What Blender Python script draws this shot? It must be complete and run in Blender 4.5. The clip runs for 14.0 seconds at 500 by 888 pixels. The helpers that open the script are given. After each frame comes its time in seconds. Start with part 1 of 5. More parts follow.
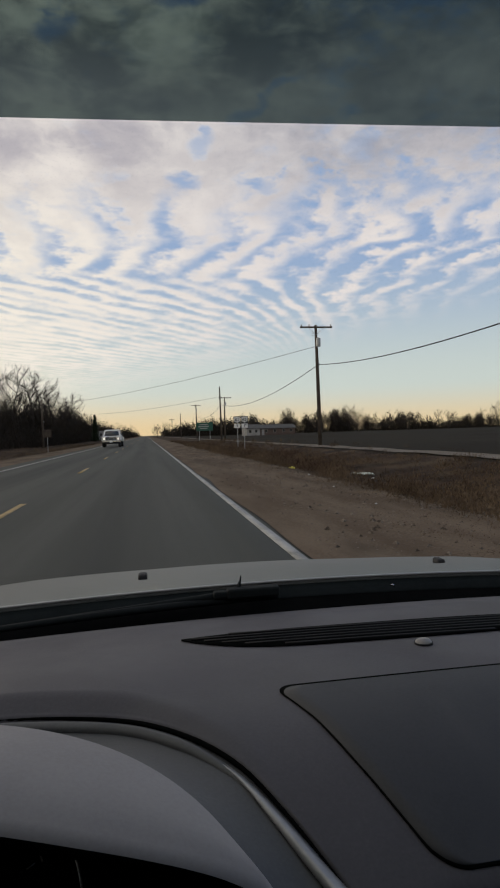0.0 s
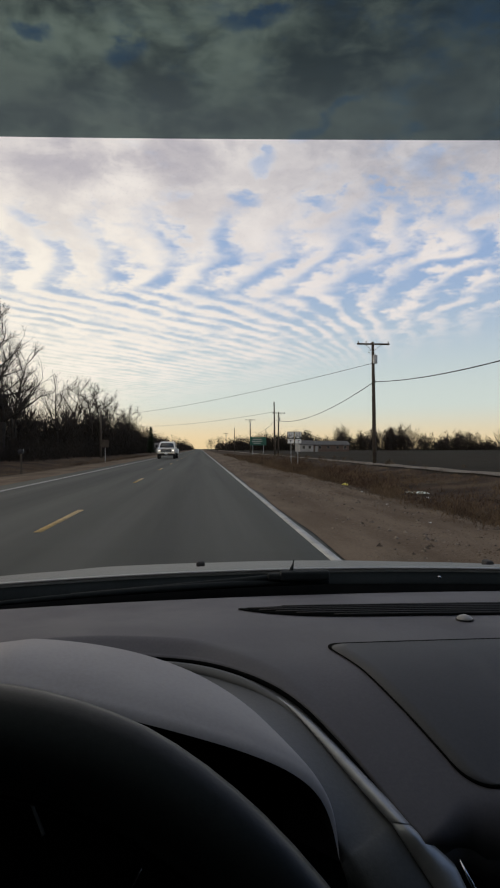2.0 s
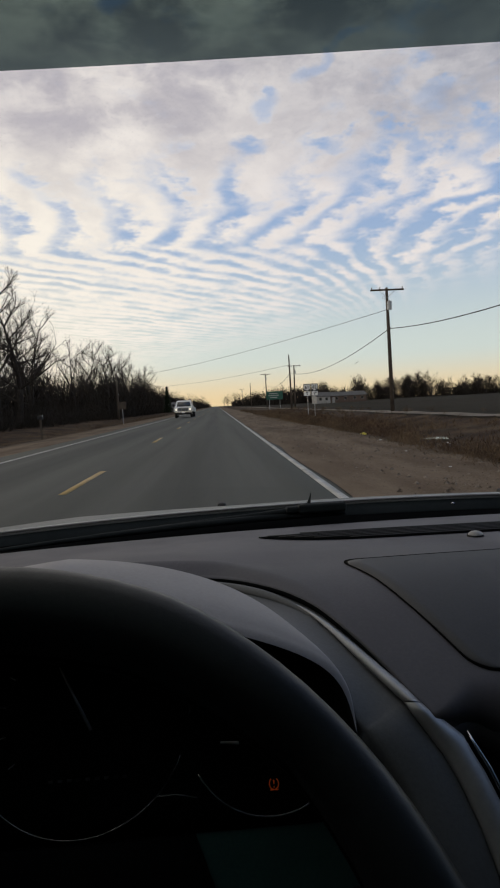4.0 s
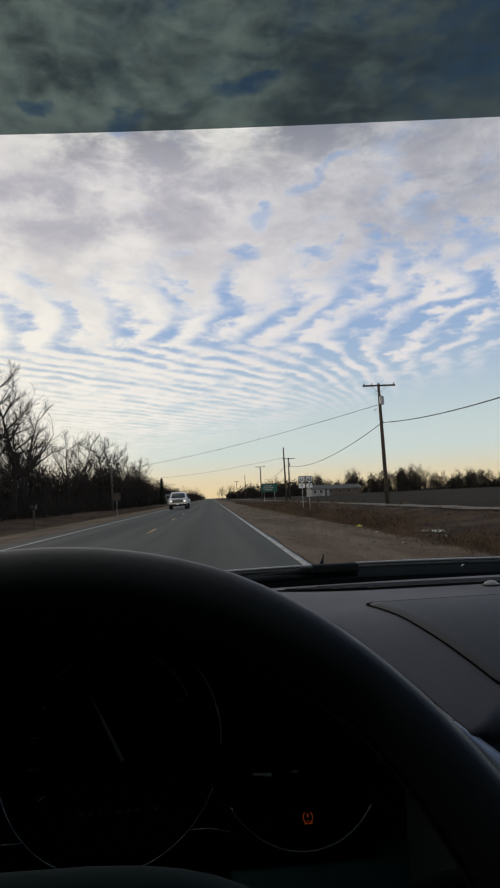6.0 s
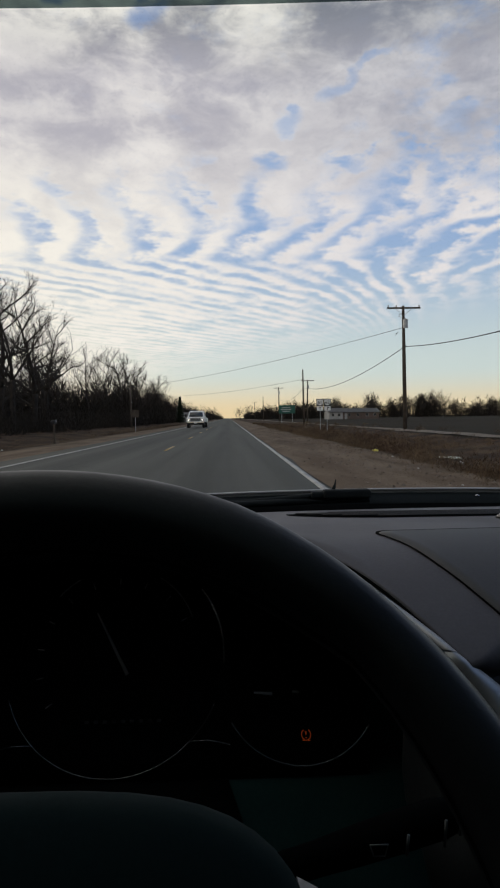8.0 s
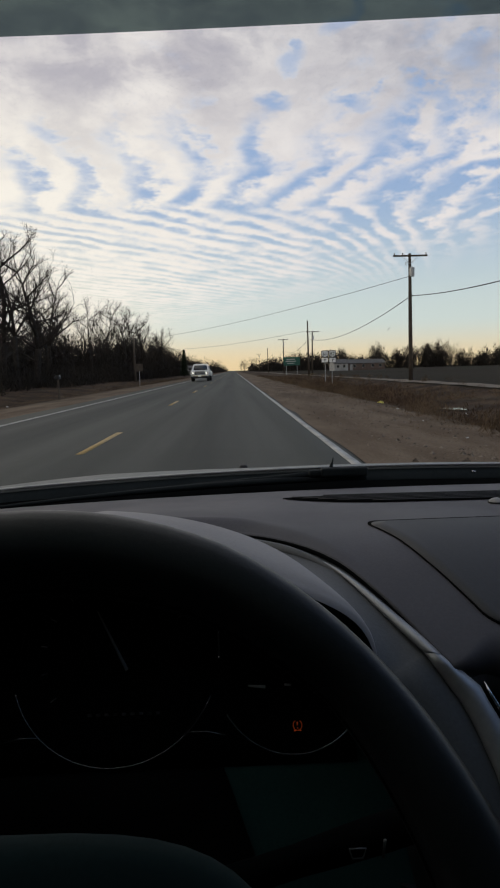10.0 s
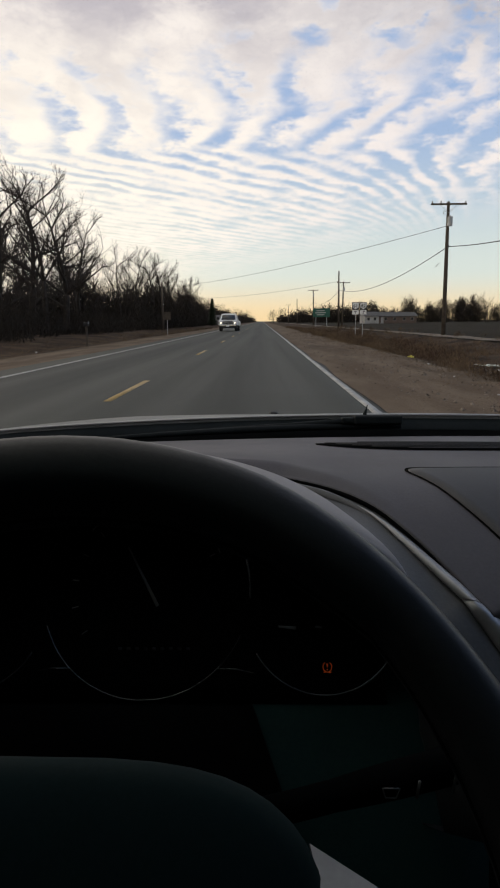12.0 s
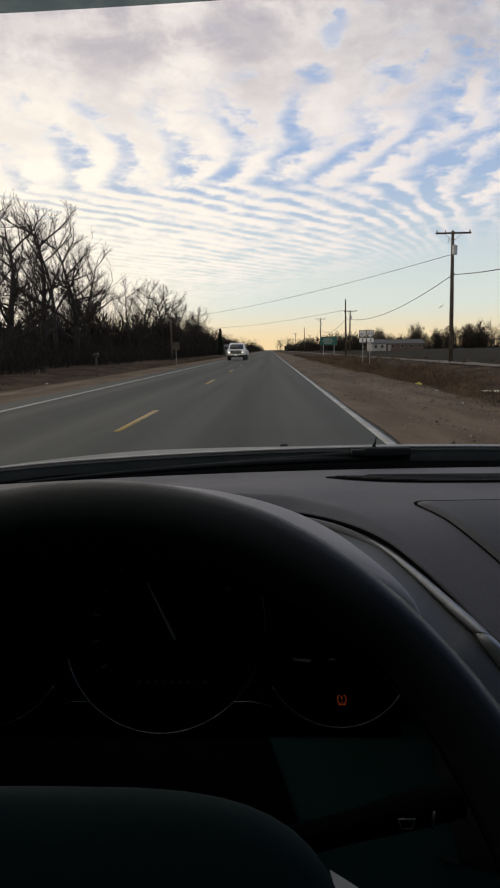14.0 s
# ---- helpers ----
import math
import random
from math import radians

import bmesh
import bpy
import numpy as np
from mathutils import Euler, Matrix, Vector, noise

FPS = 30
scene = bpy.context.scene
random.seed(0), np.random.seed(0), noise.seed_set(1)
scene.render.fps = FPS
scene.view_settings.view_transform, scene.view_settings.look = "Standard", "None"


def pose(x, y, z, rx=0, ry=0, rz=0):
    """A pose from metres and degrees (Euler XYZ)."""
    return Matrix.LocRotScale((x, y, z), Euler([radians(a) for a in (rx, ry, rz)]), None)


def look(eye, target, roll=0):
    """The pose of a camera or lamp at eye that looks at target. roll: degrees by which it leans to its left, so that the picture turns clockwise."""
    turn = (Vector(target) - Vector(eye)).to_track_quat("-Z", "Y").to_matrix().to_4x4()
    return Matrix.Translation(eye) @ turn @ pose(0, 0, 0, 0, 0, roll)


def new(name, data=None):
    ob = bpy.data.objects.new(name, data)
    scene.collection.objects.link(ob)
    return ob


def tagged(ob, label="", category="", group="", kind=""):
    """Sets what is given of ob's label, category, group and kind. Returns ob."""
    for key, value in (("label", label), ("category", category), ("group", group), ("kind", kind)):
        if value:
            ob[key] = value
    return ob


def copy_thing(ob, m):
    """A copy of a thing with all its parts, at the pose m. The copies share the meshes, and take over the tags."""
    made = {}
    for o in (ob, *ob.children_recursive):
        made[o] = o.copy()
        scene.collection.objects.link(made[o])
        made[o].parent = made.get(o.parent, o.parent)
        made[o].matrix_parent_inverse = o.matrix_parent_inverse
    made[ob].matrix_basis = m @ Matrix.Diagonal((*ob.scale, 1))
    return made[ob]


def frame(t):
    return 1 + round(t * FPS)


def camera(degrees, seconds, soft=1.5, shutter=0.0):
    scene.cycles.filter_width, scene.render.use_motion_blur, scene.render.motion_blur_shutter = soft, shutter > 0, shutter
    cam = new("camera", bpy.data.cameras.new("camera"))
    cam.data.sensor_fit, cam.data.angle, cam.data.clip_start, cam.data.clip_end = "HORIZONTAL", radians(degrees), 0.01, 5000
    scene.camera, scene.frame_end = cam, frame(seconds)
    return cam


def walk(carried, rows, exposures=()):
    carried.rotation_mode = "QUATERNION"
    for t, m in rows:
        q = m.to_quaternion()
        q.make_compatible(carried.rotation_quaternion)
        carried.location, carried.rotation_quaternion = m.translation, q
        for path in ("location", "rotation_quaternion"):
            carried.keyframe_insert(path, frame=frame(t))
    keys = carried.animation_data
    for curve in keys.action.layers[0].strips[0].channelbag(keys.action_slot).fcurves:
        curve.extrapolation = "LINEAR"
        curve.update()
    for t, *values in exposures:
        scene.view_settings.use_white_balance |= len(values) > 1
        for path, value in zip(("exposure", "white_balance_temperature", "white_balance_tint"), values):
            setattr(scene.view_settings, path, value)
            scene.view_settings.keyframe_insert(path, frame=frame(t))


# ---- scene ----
cam = camera(44.0, 14.0, 2.1)
PATH = [
    (0, (0.0776, 0.1493, 1.1476), (0.4067, 2.1217, 1.1107), -1.76),
    (0.5, (0.0578, 0.1301, 1.1457), (0.3713, 2.1053, 1.1291), 0.23),
    (1, (0.0492, 0.1125, 1.1493), (0.2537, 2.1016, 1.1883), -1.07),
    (1.5, (0.0666, 0.1054, 1.1351), (0.2477, 2.0966, 1.1808), -0.39),
    (2, (0.064, 0.0912, 1.1175), (0.2236, 2.0847, 1.1328), -0.11),
    (2.5, (0.0636, 0.0752, 1.1106), (0.2143, 2.0618, 0.9353), -3.1),
    (3, (0.0717, 0.069, 1.105), (0.2062, 2.0609, 0.9859), -3.6),
    (3.5, (0.0666, 0.069, 1.1006), (0.1831, 2.0617, 0.9763), -3.21),
    (3.7, (0.0683, 0.0685, 1.1002), (0.1702, 2.0618, 0.9719), -3.34),
    (5.8, (0.03, 0.056, 1.0344), (0.158, 2.0517, 1.0617), -1.24),
    (6, (0.0347, 0.0409, 1.053), (0.1656, 2.0294, 1.2221), -2.7),
    (6.5, (0.033, 0.0503, 1.0513), (0.1659, 2.04, 1.2047), -0.22),
    (7, (0.0403, 0.0578, 1.0523), (0.1355, 2.0538, 1.1363), -0.51),
    (7.5, (0.0397, 0.0622, 1.051), (0.1242, 2.0602, 1.0203), -0.33),
    (8, (0.0411, 0.0571, 1.0556), (0.1064, 2.0542, 0.971), -0.9),
    (8.3, (0.0445, 0.0371, 1.0729), (0.0871, 2.0345, 1.1673), -0.84),
    (8.5, (0.0363, 0.0416, 1.0884), (0.0556, 2.0415, 1.0895), -0.17),
    (8.7, (0.0438, 0.0513, 1.0951), (0.0541, 2.0466, 0.9585), -1.21),
    (10.8, (0.0523, 0.0523, 1.0893), (0.1178, 2.0365, 0.8467), -1.1),
    (11, (0.0469, 0.0538, 1.0854), (0.1038, 2.0386, 0.8457), -0.61),
    (11.5, (0.0463, 0.0614, 1.0821), (0.0295, 2.0265, 0.71), -0.39),
    (12, (0.0439, 0.0654, 1.0819), (0.0034, 2.0268, 0.6929), -0.39),
    (12.5, (0.0368, 0.0659, 1.0798), (-0.028, 2.0249, 0.6822), 0.31),
    (13, (0.0382, 0.0628, 1.0799), (-0.0287, 2.0285, 0.7173), -0.57),
    (13.5, (0.0394, 0.059, 1.0836), (-0.0267, 2.0338, 0.7738), -0.82),
    (14, (0.0409, 0.0493, 1.0919), (-0.0278, 2.0256, 0.7928), -1.09),
]
walk(cam, [(t, look(eye, aim, roll)) for t, eye, aim, roll in PATH], [(0, -0.08, 6500, 10), (1, -0.02, 6490, 10), (3.7, 0.0, 6470, 10), (6, -0.04, 6250, 9), (8.7, -0.04, 6250, 9), (11, 0.06, 6430, 10), (12.5, 0.2, 6600, 11), (14, 0.15, 6600, 11)])

# ---------------------------------------------------------------- world and sun
def node_tools(tree):
    """Small helpers that wire shader nodes."""
    nodes, links = tree.nodes, tree.links

    def put(sock, v):
        if isinstance(v, bpy.types.NodeSocket):
            links.new(v, sock)
        elif v is not None:
            sock.default_value = v

    def mth(op, a, b=None, c=None, clamp=False):
        n = nodes.new("ShaderNodeMath")
        n.operation, n.use_clamp = op, clamp
        for i, v in enumerate((a, b, c)):
            if v is not None:
                put(n.inputs[i], v)
        return n.outputs[0]

    def vec(x, y, z):
        n = nodes.new("ShaderNodeCombineXYZ")
        for i, v in enumerate((x, y, z)):
            put(n.inputs[i], v)
        return n.outputs[0]

    def ramp(v, lo, hi, a=0.0, b=1.0):
        n = nodes.new("ShaderNodeMapRange")
        n.interpolation_type = "SMOOTHSTEP"
        put(n.inputs[0], v)
        for i, k in zip((1, 2, 3, 4), (lo, hi, a, b)):
            put(n.inputs[i], k)
        return n.outputs[0]

    def noi(v, scale, detail=4.0, rough=0.5, distort=0.0, colour=False):
        n = nodes.new("ShaderNodeTexNoise")
        put(n.inputs["Vector"], v)
        n.inputs["Scale"].default_value = scale
        n.inputs["Detail"].default_value = detail
        n.inputs["Roughness"].default_value = rough
        n.inputs["Distortion"].default_value = distort
        return n.outputs["Color" if colour else "Fac"]

    def mixc(f, a, b):
        n = nodes.new("ShaderNodeMix")
        n.data_type = "RGBA"
        put(n.inputs[0], f)
        put(n.inputs[6], a if not isinstance(a, tuple) else (*a[:3], 1))
        put(n.inputs[7], b if not isinstance(b, tuple) else (*b[:3], 1))
        return n.outputs[2]

    return nodes, links, put, mth, vec, ramp, noi, mixc


SUN_TURN, SUN_HEIGHT = radians(-42), radians(5)      # the low sun, ahead and to the side of the woods

world = bpy.data.worlds.new("evening_sky")
scene.world = world
world.use_nodes = True
nodes, links, put, mth, vec, ramp, noi, mixc = node_tools(world.node_tree)
nodes.clear()
tc = nodes.new("ShaderNodeTexCoord")
sep = nodes.new("ShaderNodeSeparateXYZ")
links.new(tc.outputs["Generated"], sep.inputs[0])
dx, dy, dz = sep.outputs
up = mth("MAXIMUM", dz, 0.0)
air = nodes.new("ShaderNodeTexSky")
air.sky_type, air.sun_disc = "NISHITA", False
air.sun_elevation, air.sun_rotation = SUN_HEIGHT, SUN_TURN
air.air_density, air.dust_density, air.ozone_density = 1.0, 1.4, 1.0
tint = nodes.new("ShaderNodeMix")
tint.data_type, tint.blend_type = "RGBA", "MULTIPLY"
tint.inputs[0].default_value = 1.0
links.new(air.outputs[0], tint.inputs[6])
tint.inputs[7].default_value = (0.12, 0.12, 0.12, 1)
# clear air: pale gold at the horizon, soft blue above
low = mixc(ramp(up, 0.0, 0.075), (0.96, 0.74, 0.44), (0.71, 0.78, 0.75))
clear = mixc(ramp(up, 0.05, 0.30), low, mixc(ramp(up, 0.40, 0.60), (0.345, 0.475, 0.74), (0.19, 0.29, 0.54)))
sunward = mth("ADD", mth("MULTIPLY", dx, math.sin(SUN_TURN)), mth("MULTIPLY", dy, math.cos(SUN_TURN)))
clear = mixc(mth("MULTIPLY", ramp(sunward, 0.76, 0.98), ramp(up, 0.34, 0.03)), clear, (1.0, 0.86, 0.62))
clear = mixc(0.15, clear, tint.outputs[2])
# the cloud sheet lies on a flat layer: px across and py ahead, in heights of the layer
ahead = mth("MAXIMUM", mth("ABSOLUTE", dy), 0.22)
su, sv = mth("DIVIDE", dx, ahead), mth("MAXIMUM", mth("DIVIDE", dz, ahead), 0.02)
flat = vec(dx, dy, mth("MULTIPLY", dz, 2.0))                # cloud texture lies flatter than it is tall
raw_x, raw_y = mth("DIVIDE", mth("SUBTRACT", su, 0.012), sv), mth("DIVIDE", 1.0, sv)
drift = nodes.new("ShaderNodeSeparateXYZ")
links.new(noi(vec(raw_x, raw_y, 2.0), 1.3, 2.0, 0.5, 0.0, True), drift.inputs[0])
px = mth("ADD", raw_x, mth("MULTIPLY", mth("SUBTRACT", drift.outputs[0], 0.5), 0.16))
py = mth("ADD", raw_y, mth("MULTIPLY", mth("SUBTRACT", drift.outputs[1], 0.5), 0.20))


def bends(v, start, slope, knots):
    """A line that changes its slope at each knot."""
    total = mth("ADD", mth("MULTIPLY", v, slope), start)
    for at, change in knots:
        total = mth("ADD", total, mth("MULTIPLY", mth("MAXIMUM", mth("SUBTRACT", v, at), 0.0), change))
    return total


# columns of cloud that zigzag away and run out into slanting ripples; sharper bent on the clear side
zigzag = bends(py, 0.34, -0.20, ((1.80, 0.30), (2.40, -0.35), (2.80, 0.52), (3.19, -0.61), (3.95, 1.26), (4.60, -0.10)))
sharp = bends(py, 0.046, -0.10, ((1.80, 0.16), (2.40, -0.22), (2.65, 0.76), (3.05, -1.05), (3.35, 0.30), (3.75, 0.45), (4.05, -0.40), (4.40, 0.50)))
side = ramp(su, 0.13, 0.34)
course = mth("ADD", mth("MULTIPLY", zigzag, mth("SUBTRACT", 1.0, side)), mth("MULTIPLY", sharp, side))
ruffle = mth("SUBTRACT", noi(flat, 13.0, 4.0, 0.6), 0.5)
streak = mth("SUBTRACT", noi(vec(mth("MULTIPLY", su, 14.0), mth("MULTIPLY", sv, 46.0), 3.0), 1.0, 4.0, 0.6), 0.5)
turn = mth("MULTIPLY", mth("ADD", mth("SUBTRACT", px, course), 0.04), 2 * math.pi / 0.29)
columns = mth("COSINE", mth("ADD", turn, mth("ADD", mth("MULTIPLY", ruffle, mth("ADD", 6.0, mth("MULTIPLY", side, 5.0))), mth("MULTIPLY", streak, mth("SUBTRACT", 4.5, mth("MULTIPLY", side, 2.5))))))
clumps = mth("SUBTRACT", noi(vec(mth("MULTIPLY", px, 1.5), py, 4.0), 2.6, 4.0, 0.6), 0.5)
puff = mth("SUBTRACT", noi(flat, 5.5, 6.0, 0.56, 0.25), 0.5)
broken = ramp(noi(vec(mth("MULTIPLY", px, 1.2), py, 7.0), 2.1, 3.0, 0.6), 0.36, 0.60, 0.35, 1.15)
body = mth("MULTIPLY", mth("MULTIPLY", mth("MULTIPLY", columns, mth("ADD", 1.0, mth("MULTIPLY", side, 0.25))), broken), mth("MULTIPLY", ramp(sv, 0.46, 0.33, 0.04, 0.34), ramp(sv, 0.10, 0.24, 0.55, 1.0)))
body = mth("ADD", body, mth("MULTIPLY", clumps, ramp(sv, 0.24, 0.32, 1.5, 0.9)))
body = mth("ADD", body, mth("MULTIPLY", streak, mth("MULTIPLY", ramp(sv, 0.20, 0.46, 1.1, 0.30), ramp(su, 0.0, 0.25, 1.0, 1.2))))
body = mth("ADD", body, mth("MULTIPLY", mth("SUBTRACT", noi(flat, 26.0, 5.0, 0.65), 0.5), mth("ADD", 0.9, mth("MULTIPLY", side, 0.7))))
body = mth("ADD", body, mth("MULTIPLY", puff, ramp(sv, 0.32, 0.50, 0.35, 1.1)))
cover = mth("ADD", ramp(sv, 0.30, 0.44, 0.56, 1.02), mth("MULTIPLY", su, ramp(sv, 0.26, 0.46, -0.42, -0.28)))
cover = mth("SUBTRACT", cover, ramp(sv, 0.62, 0.76, 0.0, 0.22))
body = mth("ADD", body, mth("ADD", cover, mth("MULTIPLY", ramp(su, -0.02, -0.34), ramp(sv, 0.18, 0.34, 0.06, 0.06))))


def patch(x, y, wide, high, lean):
    """A soft-edged patch of sky about (x, y), 1 in its middle."""
    wx = mth("ADD", mth("SUBTRACT", su, x), mth("MULTIPLY", puff, 0.16))
    wy = mth("ADD", mth("SUBTRACT", sv, y), mth("MULTIPLY", ruffle, 0.10))
    wy = mth("SUBTRACT", wy, mth("MULTIPLY", wx, lean))
    return ramp(mth("ADD", mth("POWER", mth("DIVIDE", wx, wide), 2.0), mth("POWER", mth("DIVIDE", wy, high), 2.0)), 3.0, -0.3)


def patches(rows):
    total = None
    for row in rows:
        total = patch(*row) if total is None else mth("MAXIMUM", total, patch(*row))
    return total


# gaps that show blue in the thick part of the sheet
gaps = patches(((0.073, 0.405, 0.022, 0.015, 0.0), (0.19, 0.530, 0.028, 0.012, 0.5), (0.245, 0.560, 0.028, 0.009, 0.6), (0.375, 0.483, 0.032, 0.018, 0.4), (0.115, 0.470, 0.022, 0.014, 0.0),
                (0.195, 0.408, 0.030, 0.010, 0.0), (0.305, 0.412, 0.034, 0.011, -0.2), (0.46, 0.43, 0.035, 0.020, 0.0), (-0.27, 0.655, 0.030, 0.013, -0.3), (-0.115, 0.635, 0.030, 0.018, 0.2), (0.09, 0.71, 0.055, 0.015, 0.3)))
body = mth("SUBTRACT", mth("MINIMUM", body, 1.0), mth("MULTIPLY", gaps, mth("ADD", 0.64, mth("MULTIPLY", su, -0.45))))
cloud = ramp(body, 0.02, 0.98)
edge_low = mth("ADD", up, mth("MULTIPLY", dx, -0.22))
cloud = mth("MULTIPLY", cloud, ramp(edge_low, 0.055, 0.150))
thick = mth("MULTIPLY", ramp(body, 0.55, 0.95), ramp(up, 0.18, 0.38, 0.15, 1.0))
lit = mixc(ramp(sunward, 0.55, 0.94), (0.86, 0.79, 0.77), (1.02, 0.93, 0.82))
# the thick part: pale tops and grey bellies
pale = patches(((-0.31, 0.585, 0.045, 0.030, 0.0), (-0.34, 0.45, 0.060, 0.045, 0.0), (-0.24, 0.645, 0.085, 0.030, 0.0), (-0.27, 0.485, 0.055, 0.018, -0.2), (0.130, 0.480, 0.075, 0.040, 0.3), (-0.10, 0.445, 0.05, 0.014, -0.3), (-0.15, 0.51, 0.06, 0.012, -0.2), (0.06, 0.60, 0.06, 0.05, 0.2), (0.29, 0.54, 0.06, 0.03, 0.0)))
grey = patches(((-0.22, 0.545, 0.090, 0.035, 0.25), (-0.22, 0.440, 0.110, 0.035, 0.1), (0.20, 0.600, 0.10, 0.030, 0.2), (0.00, 0.585, 0.09, 0.06, 0.1), (0.40, 0.59, 0.12, 0.05, 0.0), (-0.05, 0.47, 0.08, 0.03, 0.0)))
heap = noi(flat, 7.0, 8.0, 0.62, 0.3)
curl = noi(flat, 17.0, 7.0, 0.62, 0.6)
swell = mth("ADD", mth("MULTIPLY", mth("SUBTRACT", heap, 0.5), 1.5), mth("MULTIPLY", mth("SUBTRACT", curl, 0.5), 0.9))
swell = mth("ADD", swell, mth("MULTIPLY", mth("SUBTRACT", pale, grey), 0.20))
bright = ramp(swell, -0.36, 0.36)
lit = mixc(ramp(up, 0.29, 0.42), lit, mixc(ramp(dx, -0.15, 0.35), mixc(bright, (0.50, 0.465, 0.51), (0.88, 0.81, 0.77)), mixc(bright, (0.38, 0.375, 0.43), (0.64, 0.61, 0.63))))
tone = mixc(mth("MULTIPLY", thick, ramp(noi(flat, 9.0, 6.0, 0.56, 0.25), 0.40, 0.66, 0.0, 0.45)), lit, mixc(ramp(up, 0.42, 0.60), (0.50, 0.465, 0.50), (0.20, 0.20, 0.21)))
high_tone = mixc(bright, (0.24, 0.245, 0.27), (0.98, 0.92, 0.82))
high_tone = mixc(ramp(dx, -0.05, 0.45, 0.0, 0.68), high_tone, (0.15, 0.18, 0.25))
tone = mixc(ramp(up, 0.46, 0.56), tone, high_tone)
sky = mixc(cloud, clear, tone)
bg = nodes.new("ShaderNodeBackground")
put(bg.inputs[0], sky)
bg.inputs[1].default_value = 1.0
out = nodes.new("ShaderNodeOutputWorld")
links.new(bg.outputs[0], out.inputs[0])

sun = new("sun", bpy.data.lights.new("sun", "SUN"))
sun.data.energy, sun.data.angle, sun.data.color = 0.5, radians(12), (1.0, 0.86, 0.68)
sun.matrix_world = look((0, 0, 0), (-math.sin(SUN_TURN) * math.cos(SUN_HEIGHT), -math.cos(SUN_TURN) * math.cos(SUN_HEIGHT), -math.sin(SUN_HEIGHT)))


# ---------------------------------------------------------------- materials
def surface(name, a, b, scale=8.0, rough=0.7, metal=0.0, bump=0.0, grain=60.0, spec=0.5, coat=0.0, rough_to=None, stains=None, per_object=0.0, depth=None, along=None):
    """A surface with a coarse and a fine variation between two colours, and a fine relief."""
    m = bpy.data.materials.new(name)
    m.use_nodes = True
    nodes, links, put, mth, vec, ramp, noi, mixc = node_tools(m.node_tree)
    p = nodes["Principled BSDF"]
    t = nodes.new("ShaderNodeTexCoord").outputs["Object"]
    plain = t
    if along:                                           # marks drawn out along the road
        mp = nodes.new("ShaderNodeMapping")
        links.new(t, mp.inputs[0])
        mp.inputs["Scale"].default_value = (1.0, along, 1.0)
        t = mp.outputs[0]
    f = mth("ADD", mth("MULTIPLY", noi(t, scale, 5.0, 0.55), 0.65), mth("MULTIPLY", noi(plain, grain, 3.0, 0.6), 0.35))
    f = ramp(f, 0.36, 0.64)
    if per_object:
        rnd = nodes.new("ShaderNodeObjectInfo").outputs["Random"]
        f = mth("ADD", f, mth("MULTIPLY", mth("SUBTRACT", rnd, 0.5), per_object), clamp=True)
    c = mixc(f, a, b)
    if stains:
        c = mixc(mth("MULTIPLY", ramp(noi(t, stains[1], 4.0, 0.6, 0.6), 0.52, 0.68), stains[2]), c, stains[0])
    put(p.inputs["Base Color"], c)
    if rough_to is None:
        p.inputs["Roughness"].default_value = rough
    else:
        put(p.inputs["Roughness"], ramp(noi(t, scale * 1.7, 4.0), 0.3, 0.7, rough, rough_to))
    p.inputs["Metallic"].default_value = metal
    p.inputs["Specular IOR Level"].default_value = spec
    p.inputs["Coat Weight"].default_value = coat
    p.inputs["Coat Roughness"].default_value = 0.08
    if bump:
        n = nodes.new("ShaderNodeBump")
        n.inputs["Strength"].default_value = min(1.0, bump * 4)
        n.inputs["Distance"].default_value = bump * 0.05 if depth is None else depth
        if depth is not None:
            n.inputs["Strength"].default_value = bump
        put(n.inputs["Height"], noi(plain, grain, 4.0, 0.6))
        links.new(n.outputs[0], p.inputs["Normal"])
    return m


def glow(name, colour, strength):
    m = bpy.data.materials.new(name)
    m.use_nodes = True
    p = m.node_tree.nodes["Principled BSDF"]
    p.inputs["Base Color"].default_value = (*colour, 1)
    p.inputs["Emission Color"].default_value = (*colour, 1)
    p.inputs["Emission Strength"].default_value = strength
    return m


def pane(name, colour, gloss=0.04):
    """Thin car glass: it lets tinted light through and mirrors a little, more at a slant."""
    m = bpy.data.materials.new(name)
    m.use_nodes = True
    nodes, links = m.node_tree.nodes, m.node_tree.links
    nodes.clear()
    a, b = nodes.new("ShaderNodeBsdfTransparent"), nodes.new("ShaderNodeBsdfGlossy")
    a.inputs[0].default_value = (*colour, 1)
    b.inputs["Roughness"].default_value = 0.01
    f, k, mix = nodes.new("ShaderNodeFresnel"), nodes.new("ShaderNodeMath"), nodes.new("ShaderNodeMixShader")
    f.inputs[0].default_value = 1.25
    k.operation = "MULTIPLY"
    k.inputs[1].default_value = gloss / 0.04
    links.new(f.outputs[0], k.inputs[0])
    links.new(k.outputs[0], mix.inputs[0])
    links.new(a.outputs[0], mix.inputs[1])
    links.new(b.outputs[0], mix.inputs[2])
    o = nodes.new("ShaderNodeOutputMaterial")
    links.new(mix.outputs[0], o.inputs[0])
    return m


